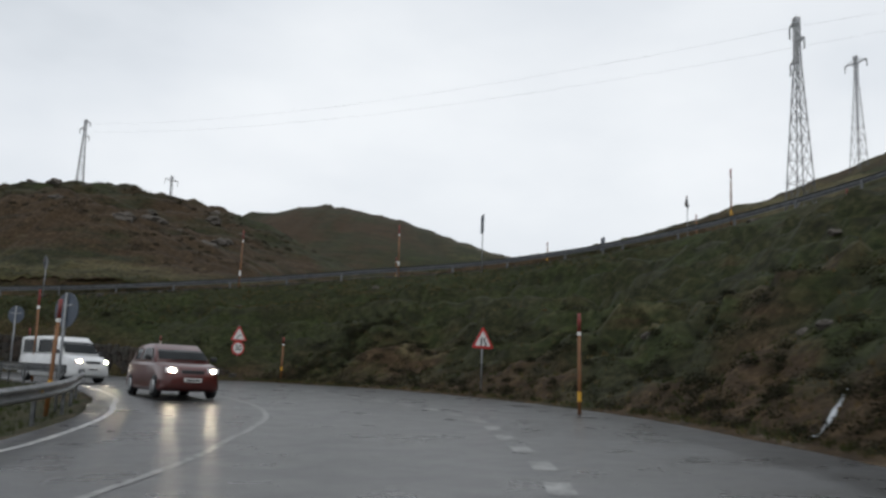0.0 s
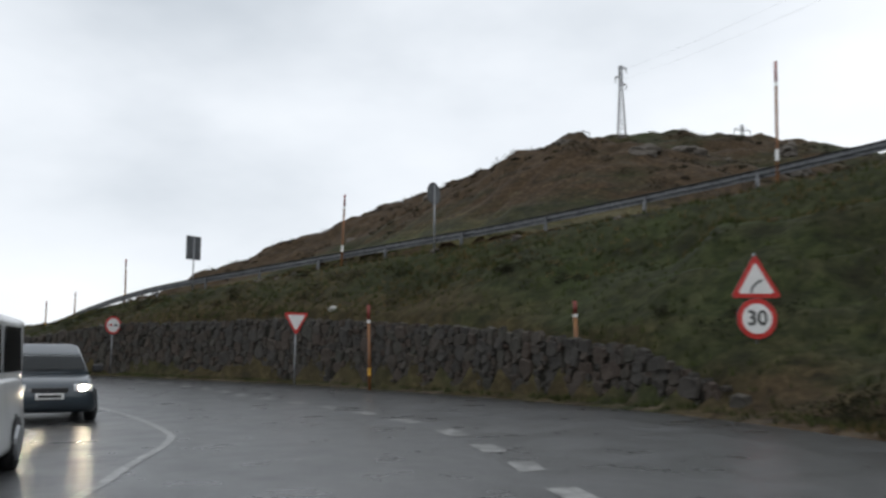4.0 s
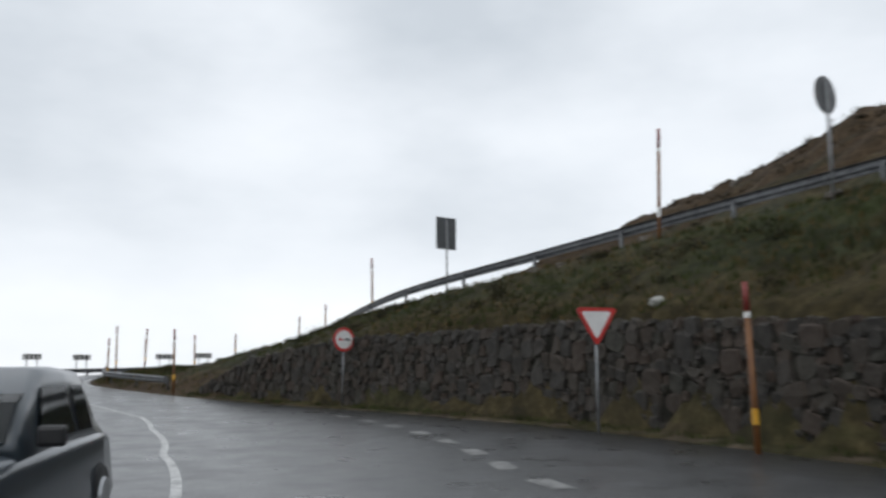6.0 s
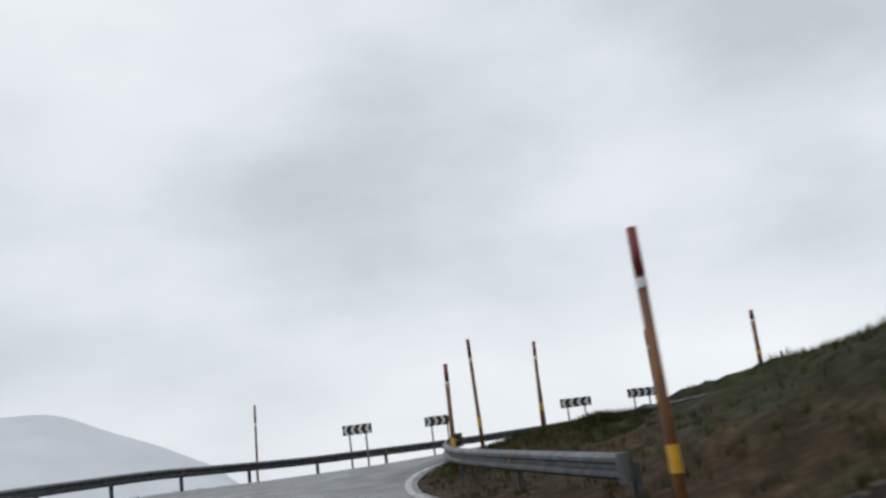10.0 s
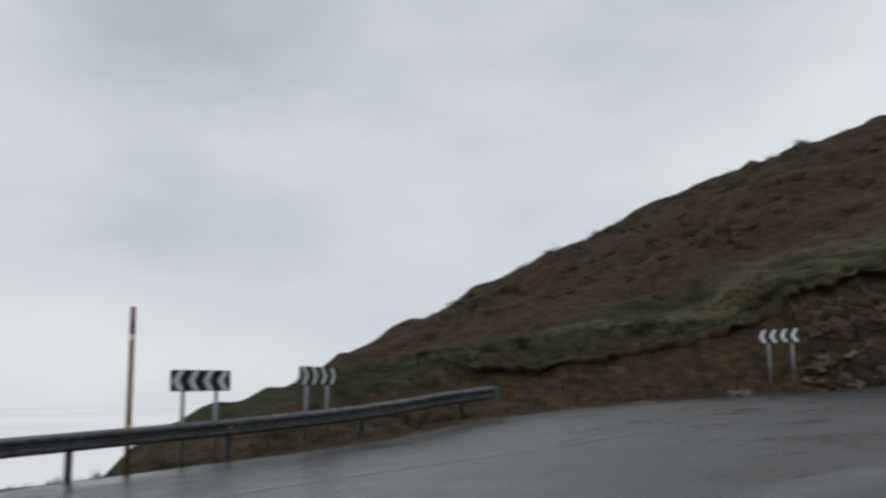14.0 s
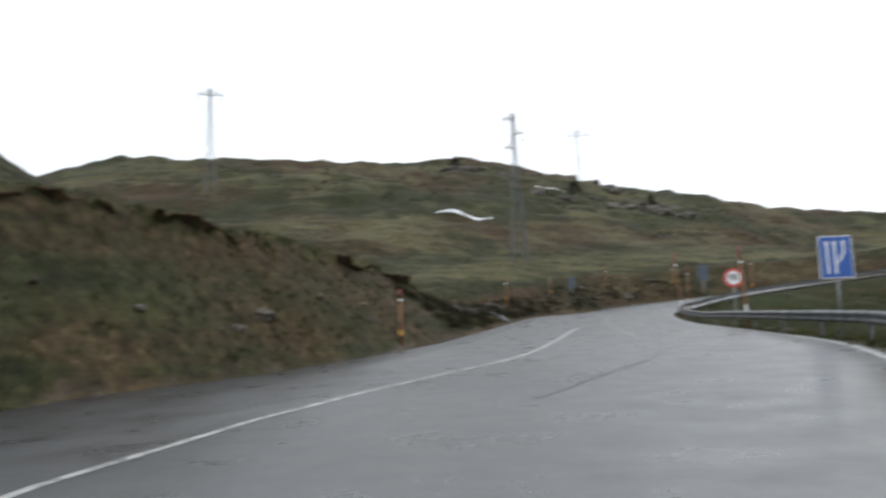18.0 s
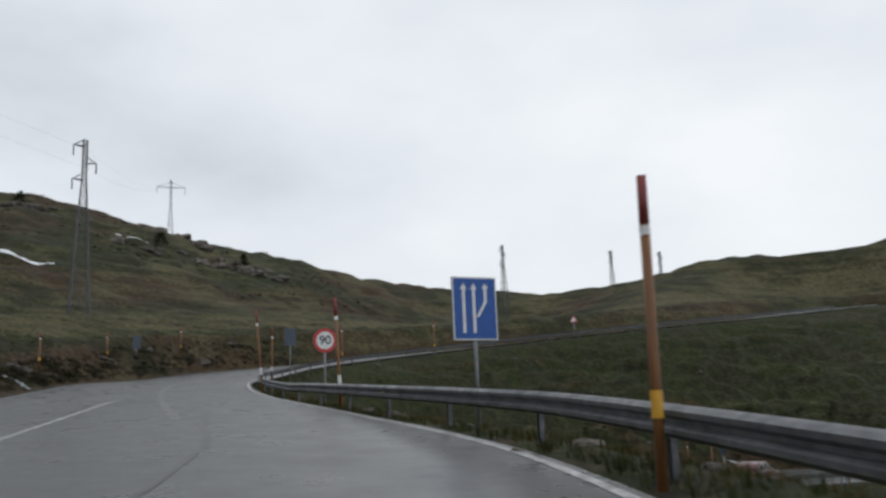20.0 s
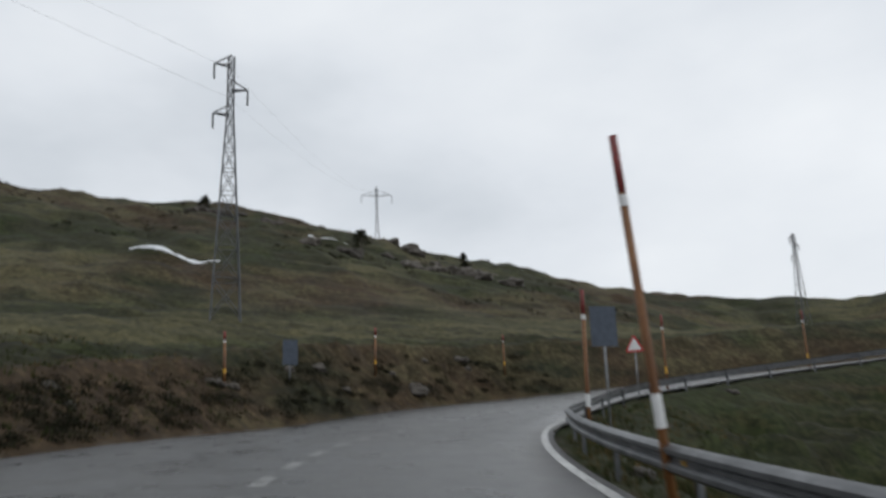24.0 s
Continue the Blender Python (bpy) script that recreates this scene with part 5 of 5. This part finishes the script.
def scatter(count, seed, k0, k1, side, e0, e1, power=1.0):
    """Places beside the road: side +1 right, -1 left, e metres beyond its edge."""
    r = np.random.RandomState(seed)
    ks = r.uniform(k0, k1, count)
    es = e0 + (e1 - e0) * r.uniform(0, 1, count) ** power
    i = np.interp(ks, ROADK, np.arange(len(ROADK)))
    a = np.minimum(i.astype(int), len(ROADK) - 2)
    f = (i - a)[:, None]
    p = ROAD[a, :2] * (1 - f) + ROAD[a + 1, :2] * f
    rt = RIGHT[a] * (1 - f) + RIGHT[a + 1] * f
    lat = np.where(side > 0, right_off(ks) + es, -(left_off(ks) + es))
    q = p + rt * lat[:, None]
    z, br, rk, e, dry = ground_height(q[:, 0], q[:, 1])
    keep = (e > e0 * 0.6) & (e < e1 * 1.3)
    return q[keep, 0], q[keep, 1], z[keep], e[keep]


def grass(name, places, mat, height, blades, seed, label):
    x, y, z, e = places
    r = np.random.RandomState(seed)
    n = len(x) * blades
    bx, by, bz = (np.repeat(v, blades) for v in (x, y, z))
    a = r.uniform(0, 2 * math.pi, n)
    rad = r.uniform(0, 0.16, n)
    bx, by = bx + rad * np.cos(a), by + rad * np.sin(a)
    h = height * r.uniform(0.5, 1.3, n)
    lean = r.uniform(0.1, 0.6, n) * h
    wd = r.uniform(0.007, 0.018, n)
    px, py = -np.sin(a), np.cos(a)
    tri = np.stack([np.stack([bx - px * wd, by - py * wd, bz - 0.05], 1), np.stack([bx + px * wd, by + py * wd, bz - 0.05], 1),
                    np.stack([bx + np.cos(a) * lean, by + np.sin(a) * lean, bz + h], 1)], 1).reshape(-1, 3)
    me = bpy.data.meshes.new(name)
    me.from_pydata(tri.tolist(), [], np.arange(3 * n).reshape(-1, 3).tolist())
    me.materials.append(mat)
    return tagged(new(name, me), label, "grass", kind="stuff")


def joined(*sets):
    return tuple(np.concatenate([s[i] for s in sets]) for i in range(4))


near_right = scatter(7000, 11, 3.2, 14, 1, 0.35, 9, 1.5)
wall_gap = lambda p: tuple(v[~((p[3] > 0.55) & (p[3] < 1.7) & (p[0] < -17) & (p[0] > -53))] for v in p)
near_right = wall_gap(near_right)
island = scatter(2600, 12, 13.5, 23.5, 1, 0.25, 5, 1.0)
up_right = scatter(4200, 13, 24, 34, 1, 0.3, 5, 1.3)
up_left = scatter(6500, 14, 21, 33, -1, 0.5, 10, 1.2)
low_left = scatter(2600, 15, 2, 21, -1, 0.3, 3.5, 1.0)
grass("rough_grass", joined(near_right, island, up_right, up_left, low_left), M_GRASS, 0.12, 9, 21, "rough wet green grass on the verges and banks")
straw = joined(scatter(1700, 16, 3.2, 8.5, 1, 0.3, 9, 1.6), scatter(3200, 17, 24, 34, 1, 0.3, 5), scatter(2600, 18, 22, 33, -1, 0.5, 10), scatter(1000, 19, 13.5, 23.5, 1, 0.25, 4))
straw = tuple(v[~((straw[3] < 1.7) & (straw[0] < -17) & (straw[0] > -53) & (straw[1] < 57.5))] for v in straw)
grass("dead_grass", straw, M_STRAW, 0.13, 6, 22, "pale dead grass among the green")


def clumps_from(places, lo, hi, seed, sink=0.3):
    r = np.random.RandomState(seed)
    rad = r.uniform(lo, hi, len(places[0]))
    return np.stack([places[0], places[1], places[2] - rad * sink, rad], 1)


heath = joined(scatter(900, 31, 2.6, 8.7, 1, 0.7, 8.0, 1.3), scatter(480, 32, 28.5, 34.8, -1, 0.5, 3.0), scatter(120, 33, 21.5, 27.5, -1, 4.6, 6.6), scatter(60, 34, 9, 13.5, 1, 2.0, 4.0))
leaves("heath_scrub", clumps_from(heath, 0.22, 0.6, 35), M_BUSH, 230, 0.030, 36, "low dark heath scrub on the banks", "scrub")



# ---- the stone wall below the upper road ----
def stone_mesh(seed):
    r = random.Random(seed)
    bm = bmesh.new()
    w, h = 0.5, 0.5
    front = [(-w + r.uniform(0, .12), -h + r.uniform(0, .14)), (r.uniform(-.15, .15), -h + r.uniform(-.04, .06)), (w - r.uniform(0, .12), -h + r.uniform(0, .14)), (w - r.uniform(-.03, .05), r.uniform(-.15, .15)),
             (w - r.uniform(0, .16), h - r.uniform(0, .14)), (r.uniform(-.15, .15), h - r.uniform(-.04, .06)), (-w + r.uniform(0, .16), h - r.uniform(0, .14)), (-w + r.uniform(-.03, .05), r.uniform(-.15, .15))]
    back = [bm.verts.new((x, 0.5, z)) for x, z in front]
    mid = [bm.verts.new((x, -0.25 + r.uniform(-.08, .08), z)) for x, z in front]
    face = [bm.verts.new((x * 0.86, -0.5 + r.uniform(-.16, .16), z * 0.84)) for x, z in front]
    for a, b in ((back, mid), (mid, face)):
        for i in range(8):
            bm.faces.new((a[i], a[(i + 1) % 8], b[(i + 1) % 8], b[i]))
    bm.faces.new(face)
    bmesh.ops.recalc_face_normals(bm, faces=bm.faces)
    return mesh_of("stone", bm, M_STONE)


def wall_places():
    """Stones of mixed size thrown along the wall until it is full: metres along, height, width, rise."""
    r = random.Random(8)
    length = 0.0
    while arc_k(WALL_K[0], length) < WALL_K[1]:
        length += 0.5
    cells, out = {}, []
    for big, tries in ((0.58, 170), (0.44, 1300), (0.32, 9000), (0.22, 16000), (0.15, 26000)):
        for _ in range(tries):
            s, q = r.uniform(0, length), r.uniform(0.05, 2.5)
            w, h = big * r.uniform(0.85, 1.25), big * r.uniform(0.6, 0.95)
            k = arc_k(WALL_K[0], s)
            if q + h * 0.35 > float(wall_height(k)) + 0.08:
                continue
            near = [o for i in (-1, 0, 1) for j in (-1, 0, 1) for o in cells.get((int(s) + i, int(q) + j), ())]
            if any(abs(s - o[0]) < (w + o[2]) * 0.40 and abs(q - o[1]) < (h + o[3]) * 0.40 for o in near):
                continue
            cells.setdefault((int(s), int(q)), []).append((s, q, w, h))
            out.append((k, q, w, h))
    return out


def stone_wall():
    base = thing("wall_lower_road", Matrix.Identity(4), "rough dark rubble stone retaining wall with mossy joints", "wall", kind="structure")
    kinds = [stone_mesh(i) for i in range(12)]
    r = random.Random(9)
    ks = np.linspace(WALL_K[0] + 0.1, WALL_K[1] - 0.1, 90)
    bm = bmesh.new()
    rows = []
    for k in ks:
        lat, h = float(right_off(k)), float(wall_height(k))
        foot = on_road(k, lat, 0)[0].z
        row = []
        for la, up in ((lat + 0.825, -0.2), (lat + 0.94, h - 0.06), (lat + 1.5, h - 0.06), (lat + 1.5, -0.2)):
            p = on_road(k, la, 0)[0]
            row.append(bm.verts.new((p.x, p.y, foot + 0.1 + up)))
        rows.append(row)
    for a, b in zip(rows[:-1], rows[1:]):
        for i in range(4):
            bm.faces.new((a[i], b[i], b[(i + 1) % 4], a[(i + 1) % 4]))
    bm.faces.new(rows[0])
    bm.faces.new(rows[-1])
    bmesh.ops.recalc_face_normals(bm, faces=bm.faces)
    part("packing", bm, M_PACKING, base, "dark earth and moss between the stones")
    rest, made = [], 0
    for k, q, w, h in wall_places():
        lat = float(right_off(k)) + 0.86 + 0.05 * q + r.uniform(-0.03, 0.03)
        p, yaw = on_road(k, lat, 0)
        foot = on_road(k, float(right_off(k)), 0)[0].z
        m = Matrix.Translation((p.x, p.y, foot + 0.10 + q)) @ pose(0, 0, 0, r.uniform(-5, 5), r.uniform(-16, 16), yaw - 90 + r.uniform(-5, 5)) @ Matrix.Diagonal((w * 1.12, 0.14, h * 1.12, 1))
        if 10.4 < k < 12.9 and made < 300:
            ob = new("stone", kinds[made % 12])
            ob.parent = base
            ob.matrix_basis = m
            made += 1
        else:
            rest.append((kinds[r.randrange(12)], m))
    vs, fs = [], []
    for me, m in rest:
        o = len(vs)
        vs += [tuple(m @ v.co) for v in me.vertices]
        fs += [[o + i for i in p.vertices] for p in me.polygons]
    me = bpy.data.meshes.new("rubble_stones")
    me.from_pydata(vs, [], fs)
    me.materials.append(M_STONE)
    ob = new("rubble_stones", me)
    ob.parent = base
    ob["kind"] = "stuff"


M_PACKING = plain("earth_and_moss", (0.022, 0.021, 0.017), 0.95, vary=0.6, scale=4.0, spec=0.1)
stone_wall()


# ---- the rock cut above the hairpin ----
def bank_points(k, lo):
    """Places on the outer bank, lo metres beyond the road's edge, and the way that the bank faces."""
    i = np.interp(k, ROADK, np.arange(len(ROADK)))
    a = np.minimum(i.astype(int), len(ROADK) - 2)
    f = (i - a)[:, None]
    p = ROAD[a, :2] * (1 - f) + ROAD[a + 1, :2] * f
    rt = RIGHT[a] * (1 - f) + RIGHT[a + 1] * f
    rt /= np.linalg.norm(rt, axis=1)[:, None]
    q = p - rt * (left_off(k) + lo)[:, None]
    z = ground_height(q[:, 0], q[:, 1])[0]
    return np.stack([q[:, 0], q[:, 1], z], 1), np.stack([rt[:, 0] * 0.74, rt[:, 1] * 0.74, np.full(len(k), 0.67)], 1)


def scramble(a, b, c=0.0):
    """A number from 0 to 1 for each pair of whole numbers."""
    v = np.sin(a * 12.9898 + b * 78.233 + c * 37.719) * 43758.5453
    return v - np.floor(v)


CUT_K = (23.05, 24.6)


def rock_face(base):
    """The face itself: slabs of bedded rock that dip along the road, each standing out by its own depth."""
    nk, nl = 380, 72
    k, lo = (v.ravel() for v in np.meshgrid(np.linspace(*CUT_K, nk), np.linspace(0.2, 3.25, nl), indexing="ij"))
    p, n = bank_points(k, lo)
    mid = bank_points(np.linspace(*CUT_K, nk), np.full(nk, 1.6))[0]
    s = np.repeat(np.concatenate([[0], np.cumsum(np.linalg.norm(np.diff(mid[:, :2], axis=0), axis=1))]), nl)
    q = lo * 1.45
    wob = 0.16 * ripple(s, q, 2.6, 41) + 0.05 * ripple(s, q, 0.7, 42)
    dip = radians(-24)
    a, b = s * math.cos(dip) + q * math.sin(dip) + wob, -s * math.sin(dip) + q * math.cos(dip) + wob * 0.7
    row = np.floor(b / 0.24)
    long = 0.45 + 0.9 * scramble(row, 5.0)
    col = np.floor(a / long + 9 * scramble(row, 7.0))
    u, v = a / long + 9 * scramble(row, 7.0) - col, b / 0.24 - np.floor(b / 0.24)
    tier = np.floor(b / 0.62 + 0.8 * wob)
    big = scramble(np.floor(a / 1.5 + 7 * scramble(tier, 9.0)), tier, 2.0)
    out = 0.02 + 0.20 * scramble(row, col) ** 1.6 + 0.22 * (big - 0.35) + 0.07 * (u - 0.5) * (scramble(row, col, 1.0) - 0.5) + 0.04 * v + 0.025 * ripple(s, q, 0.35, 43)
    keep = sstep(CUT_K[0], CUT_K[0] + 0.35, k + 0.12 * ripple(s, q, 3.0, 44)) * sstep(CUT_K[1], CUT_K[1] - 0.30, k + 0.10 * ripple(s, q, 3.0, 45)) * sstep(3.25, 2.9, lo) * sstep(0.2, 0.45, lo)
    p = p + n * ((out + 0.12) * keep - 0.12)[:, None]
    idx = np.arange(nk * nl).reshape(nk, nl)
    quads = np.stack([idx[:-1, :-1], idx[1:, :-1], idx[1:, 1:], idx[:-1, 1:]], -1).reshape(-1, 4)
    me = bpy.data.meshes.new("rock_face")
    me.from_pydata(p.tolist(), [], quads.tolist())
    tone = scramble(row, col, 4.0)
    # two patches of old paint on the stone: pale bars with a blue one between
    paint = np.zeros_like(s)
    for x, y, wide in ((-72.95, 80.1, 1.25), (-70.0, 80.75, 1.05)):
        i = np.hypot(p[:, 0] - x, p[:, 1] - y).argmin()
        ds, dq = s - s[i], q - q[i] + 0.10 * (s - s[i])
        for up, w, h, v in ((0.26, wide, 0.24, 1.0), (-0.26, wide * 0.86, 0.26, 1.0), (0.0, wide * 0.7, 0.16, 0.5)):
            paint = np.where((np.abs(ds + 0.12 * up) < w / 2) & (np.abs(dq - up) < h / 2), v, paint)
    col_at = me.color_attributes.new("tone", "FLOAT_COLOR", "POINT")
    col_at.data.foreach_set("color", np.stack([tone, big, paint, np.ones_like(tone)], 1).ravel().astype(np.float32))
    me.materials.append(M_FACE)
    ob = new("rock_face", me)
    ob.parent = base
    ob["label"] = "bedded brown rock with broken slabs"


def rock_cut():
    base = thing("wall_rock_cut", Matrix.Identity(4), "broken brown rock face cut into the hillside", "rock face", kind="structure")
    rock_face(base)
    kinds = [mesh_of("rock", lump(0.5, 200 + i, 0.75, 2, 0.85), M_CUT) for i in range(10)]
    r = random.Random(12)
    for i in range(124):
        k = r.uniform(22.9, 24.5) if i < 110 else r.uniform(24.6, 28.2)
        lo = 0.25 + (0.9 if i < 80 else 2.6) * r.random()
        p, yaw = on_road(k, -float(left_off(k)) - lo)
        s = r.choice((0.10, 0.14, 0.20, 0.28, 0.42)) * r.uniform(0.8, 1.2) * (1.0 if i < 110 else 0.7)
        ob = new("rock", kinds[i % 10])
        ob.parent = base
        ob.matrix_basis = pose(p.x, p.y, ground_at(p.x, p.y) + 0.02 * s, r.uniform(-25, 25), r.uniform(-25, 25), r.uniform(0, 360)) @ Matrix.Diagonal((s * 1.4, s, s * 0.7, 1))


def build_cut(nt, p):
    o = nt.nodes.new("ShaderNodeObjectInfo")
    tone = ramp(nt, o.outputs["Random"], [(0.0, (0.030, 0.020, 0.013)), (0.5, (0.062, 0.041, 0.026)), (0.85, (0.115, 0.080, 0.050)), (1.0, (0.062, 0.052, 0.043))])
    f = noise_fac(nt, 4.0, 7.0, 0.7)
    nt.links.new(mix(nt, 0.5, tone, ramp(nt, f, [(0.3, (0.014, 0.010, 0.008)), (0.7, (0.150, 0.115, 0.082))])), p.inputs["Base Color"])
    p.inputs["Roughness"].default_value = 0.8
    bump(nt, p, f, 0.8, 0.06)


def build_face(nt, p):
    vc = nt.nodes.new("ShaderNodeVertexColor")
    vc.layer_name = "tone"
    sp = nt.nodes.new("ShaderNodeSeparateColor")
    nt.links.new(vc.outputs["Color"], sp.inputs["Color"])
    slab_tone = ramp(nt, sp.outputs["Red"], [(0.0, (0.012, 0.008, 0.006)), (0.45, (0.030, 0.020, 0.012)), (0.75, (0.078, 0.054, 0.033)), (1.0, (0.170, 0.125, 0.082))])
    f = noise_fac(nt, 5.0, 8.0, 0.7)
    c = mix(nt, 0.5, slab_tone, ramp(nt, f, [(0.3, (0.008, 0.005, 0.004)), (0.7, (0.080, 0.055, 0.034))]))
    earth = maths(nt, "ADD", maths(nt, "MULTIPLY", noise_fac(nt, 0.7, 5.0, 0.65), 1.4), maths(nt, "MULTIPLY", sp.outputs["Green"], -0.35))
    c = mix(nt, maths(nt, "MULTIPLY", remap(nt, earth, 0.50, 0.66), 0.85), c, ramp(nt, f, [(0.3, (0.014, 0.010, 0.006)), (0.7, (0.042, 0.029, 0.017))]))
    worn = remap(nt, noise_fac(nt, 6.0, 5.0, 0.7), 0.62, 0.46)
    c = mix(nt, maths(nt, "MULTIPLY", remap(nt, sp.outputs["Blue"], 0.2, 0.4), maths(nt, "MULTIPLY", worn, 0.9)), c, ramp(nt, sp.outputs["Blue"], [(0.55, (0.05, 0.08, 0.15)), (0.8, (0.36, 0.38, 0.42))]))
    nt.links.new(c, p.inputs["Base Color"])
    p.inputs["Roughness"].default_value = 0.85
    p.inputs["Specular IOR Level"].default_value = 0.25
    bump(nt, p, f, 0.6, 0.05)


M_CUT = material("cut_rock", build_cut)
M_FACE = material("bedded_rock", build_face)
rock_cut()


# ---- torn turf hanging over the edge of the cut ----
def turf_lip():
    """A dark sod that overhangs the top of the cut, broken here and there."""
    n = 620
    k = np.linspace(21.7, 29.6, n)
    s = np.linspace(0, 78, n)
    zero = np.zeros(n)
    wob = 3.12 + 0.22 * ripple(s, zero, 6.0, 61) + 0.08 * ripple(s, zero, 1.1, 62)
    deep = np.clip(0.17 + 0.22 * ripple(s, zero, 5.0, 63) + 0.14 * ripple(s, zero, 0.9, 64), 0.0, 0.5)
    deep = deep * along(k, [21.7, 23, 24.4, 25.1, 26.2, 29.6], [0.6, 1.0, 0.8, 0.25, 0.15, 0.3])
    top = bank_points(k, wob + 0.75)[0]
    rim = bank_points(k, wob)[0]
    back = bank_points(k, wob + 0.40)[0]
    level = bank_points(k, np.full(n, 3.55))[0][:, 2]
    worn = np.clip(0.55 + 1.1 * ripple(s, zero, 7.0, 65), 0, 1) * sstep(24.3, 25.1, k)
    rows = []
    rest = lambda z, q, up: z * (1 - worn) + (q[:, 2] + up) * worn
    for q, z in ((top, top[:, 2] - 0.06), (back, rest(level + 0.07, back, -0.02)), (rim, rest(level + 0.03, rim, -0.05)), (rim, rest(level - deep * 0.45, rim, -0.10)), (0.8 * rim + 0.2 * back, rest(level - deep, rim, -0.15)), (back, rest(level - deep - 0.25, rim, -0.20))):
        rows.append(np.stack([q[:, 0], q[:, 1], z], 1))
    m = len(rows)
    idx = np.arange(m * n).reshape(m, n)
    quads = np.stack([idx[:-1, :-1], idx[:-1, 1:], idx[1:, 1:], idx[1:, :-1]], -1).reshape(-1, 4)
    me = bpy.data.meshes.new("turf_lip")
    me.from_pydata(np.concatenate(rows).tolist(), [], quads.tolist())
    me.materials.append(M_TURF)
    me.materials.append(M_SOD)
    me.polygons.foreach_set("material_index", [1 if i < 2 * (n - 1) else 0 for i in range(len(quads))])
    me.polygons.foreach_set("use_smooth", [True] * len(quads))
    return tagged(new("turf_lip", me), "dark peaty turf overhanging the top of the cut bank", "turf", kind="structure")


M_SOD = plain("sod_grass", (0.046, 0.042, 0.019), 0.95, vary=0.6, scale=1.6, spec=0.1)
turf_lip()
edge = scatter(1500, 51, 21.6, 29.5, -1, 2.9, 3.9)
grass("turf_edge", edge, M_GRASS, 0.14, 7, 52, "torn green turf along the top of the cut")

# ---- heather and rock on the upper hillside ----
def heather(count, seed, x0, x1, y0, y1):
    r = np.random.RandomState(seed)
    x, y = r.uniform(x0, x1, count), r.uniform(y0, y1, count)
    ok = ripple(x, y, 22, 71) + 0.5 * ripple(x, y, 7, 72) > -0.1
    x, y = x[ok], y[ok]
    z, _, _, e, _ = ground_height(x, y)
    ok = e > 15
    rad = r.uniform(0.3, 0.95, ok.sum())
    return np.stack([x[ok], y[ok], z[ok] - rad * 0.45, rad], 1)


M_HEATHER = plain("brown_heather", (0.036, 0.030, 0.021), 0.95, vary=0.6, scale=0.5, spec=0.1)
leaves("brown_heather", heather(1300, 73, -112, -22, 88, 150), M_HEATHER, 80, 0.085, 74, "brown heather clumps on the upper hillside", "heather")
leaves("dark_heather", heather(500, 75, -112, -22, 95, 150), M_BUSH, 70, 0.085, 76, "dark heather clumps near the hill's crest", "heather")
leaves("hill_scrub", heather(700, 77, 60, 126, 30, 125), M_BUSH, 50, 0.10, 78, "scattered dark scrub on the grassy hillside", "scrub")
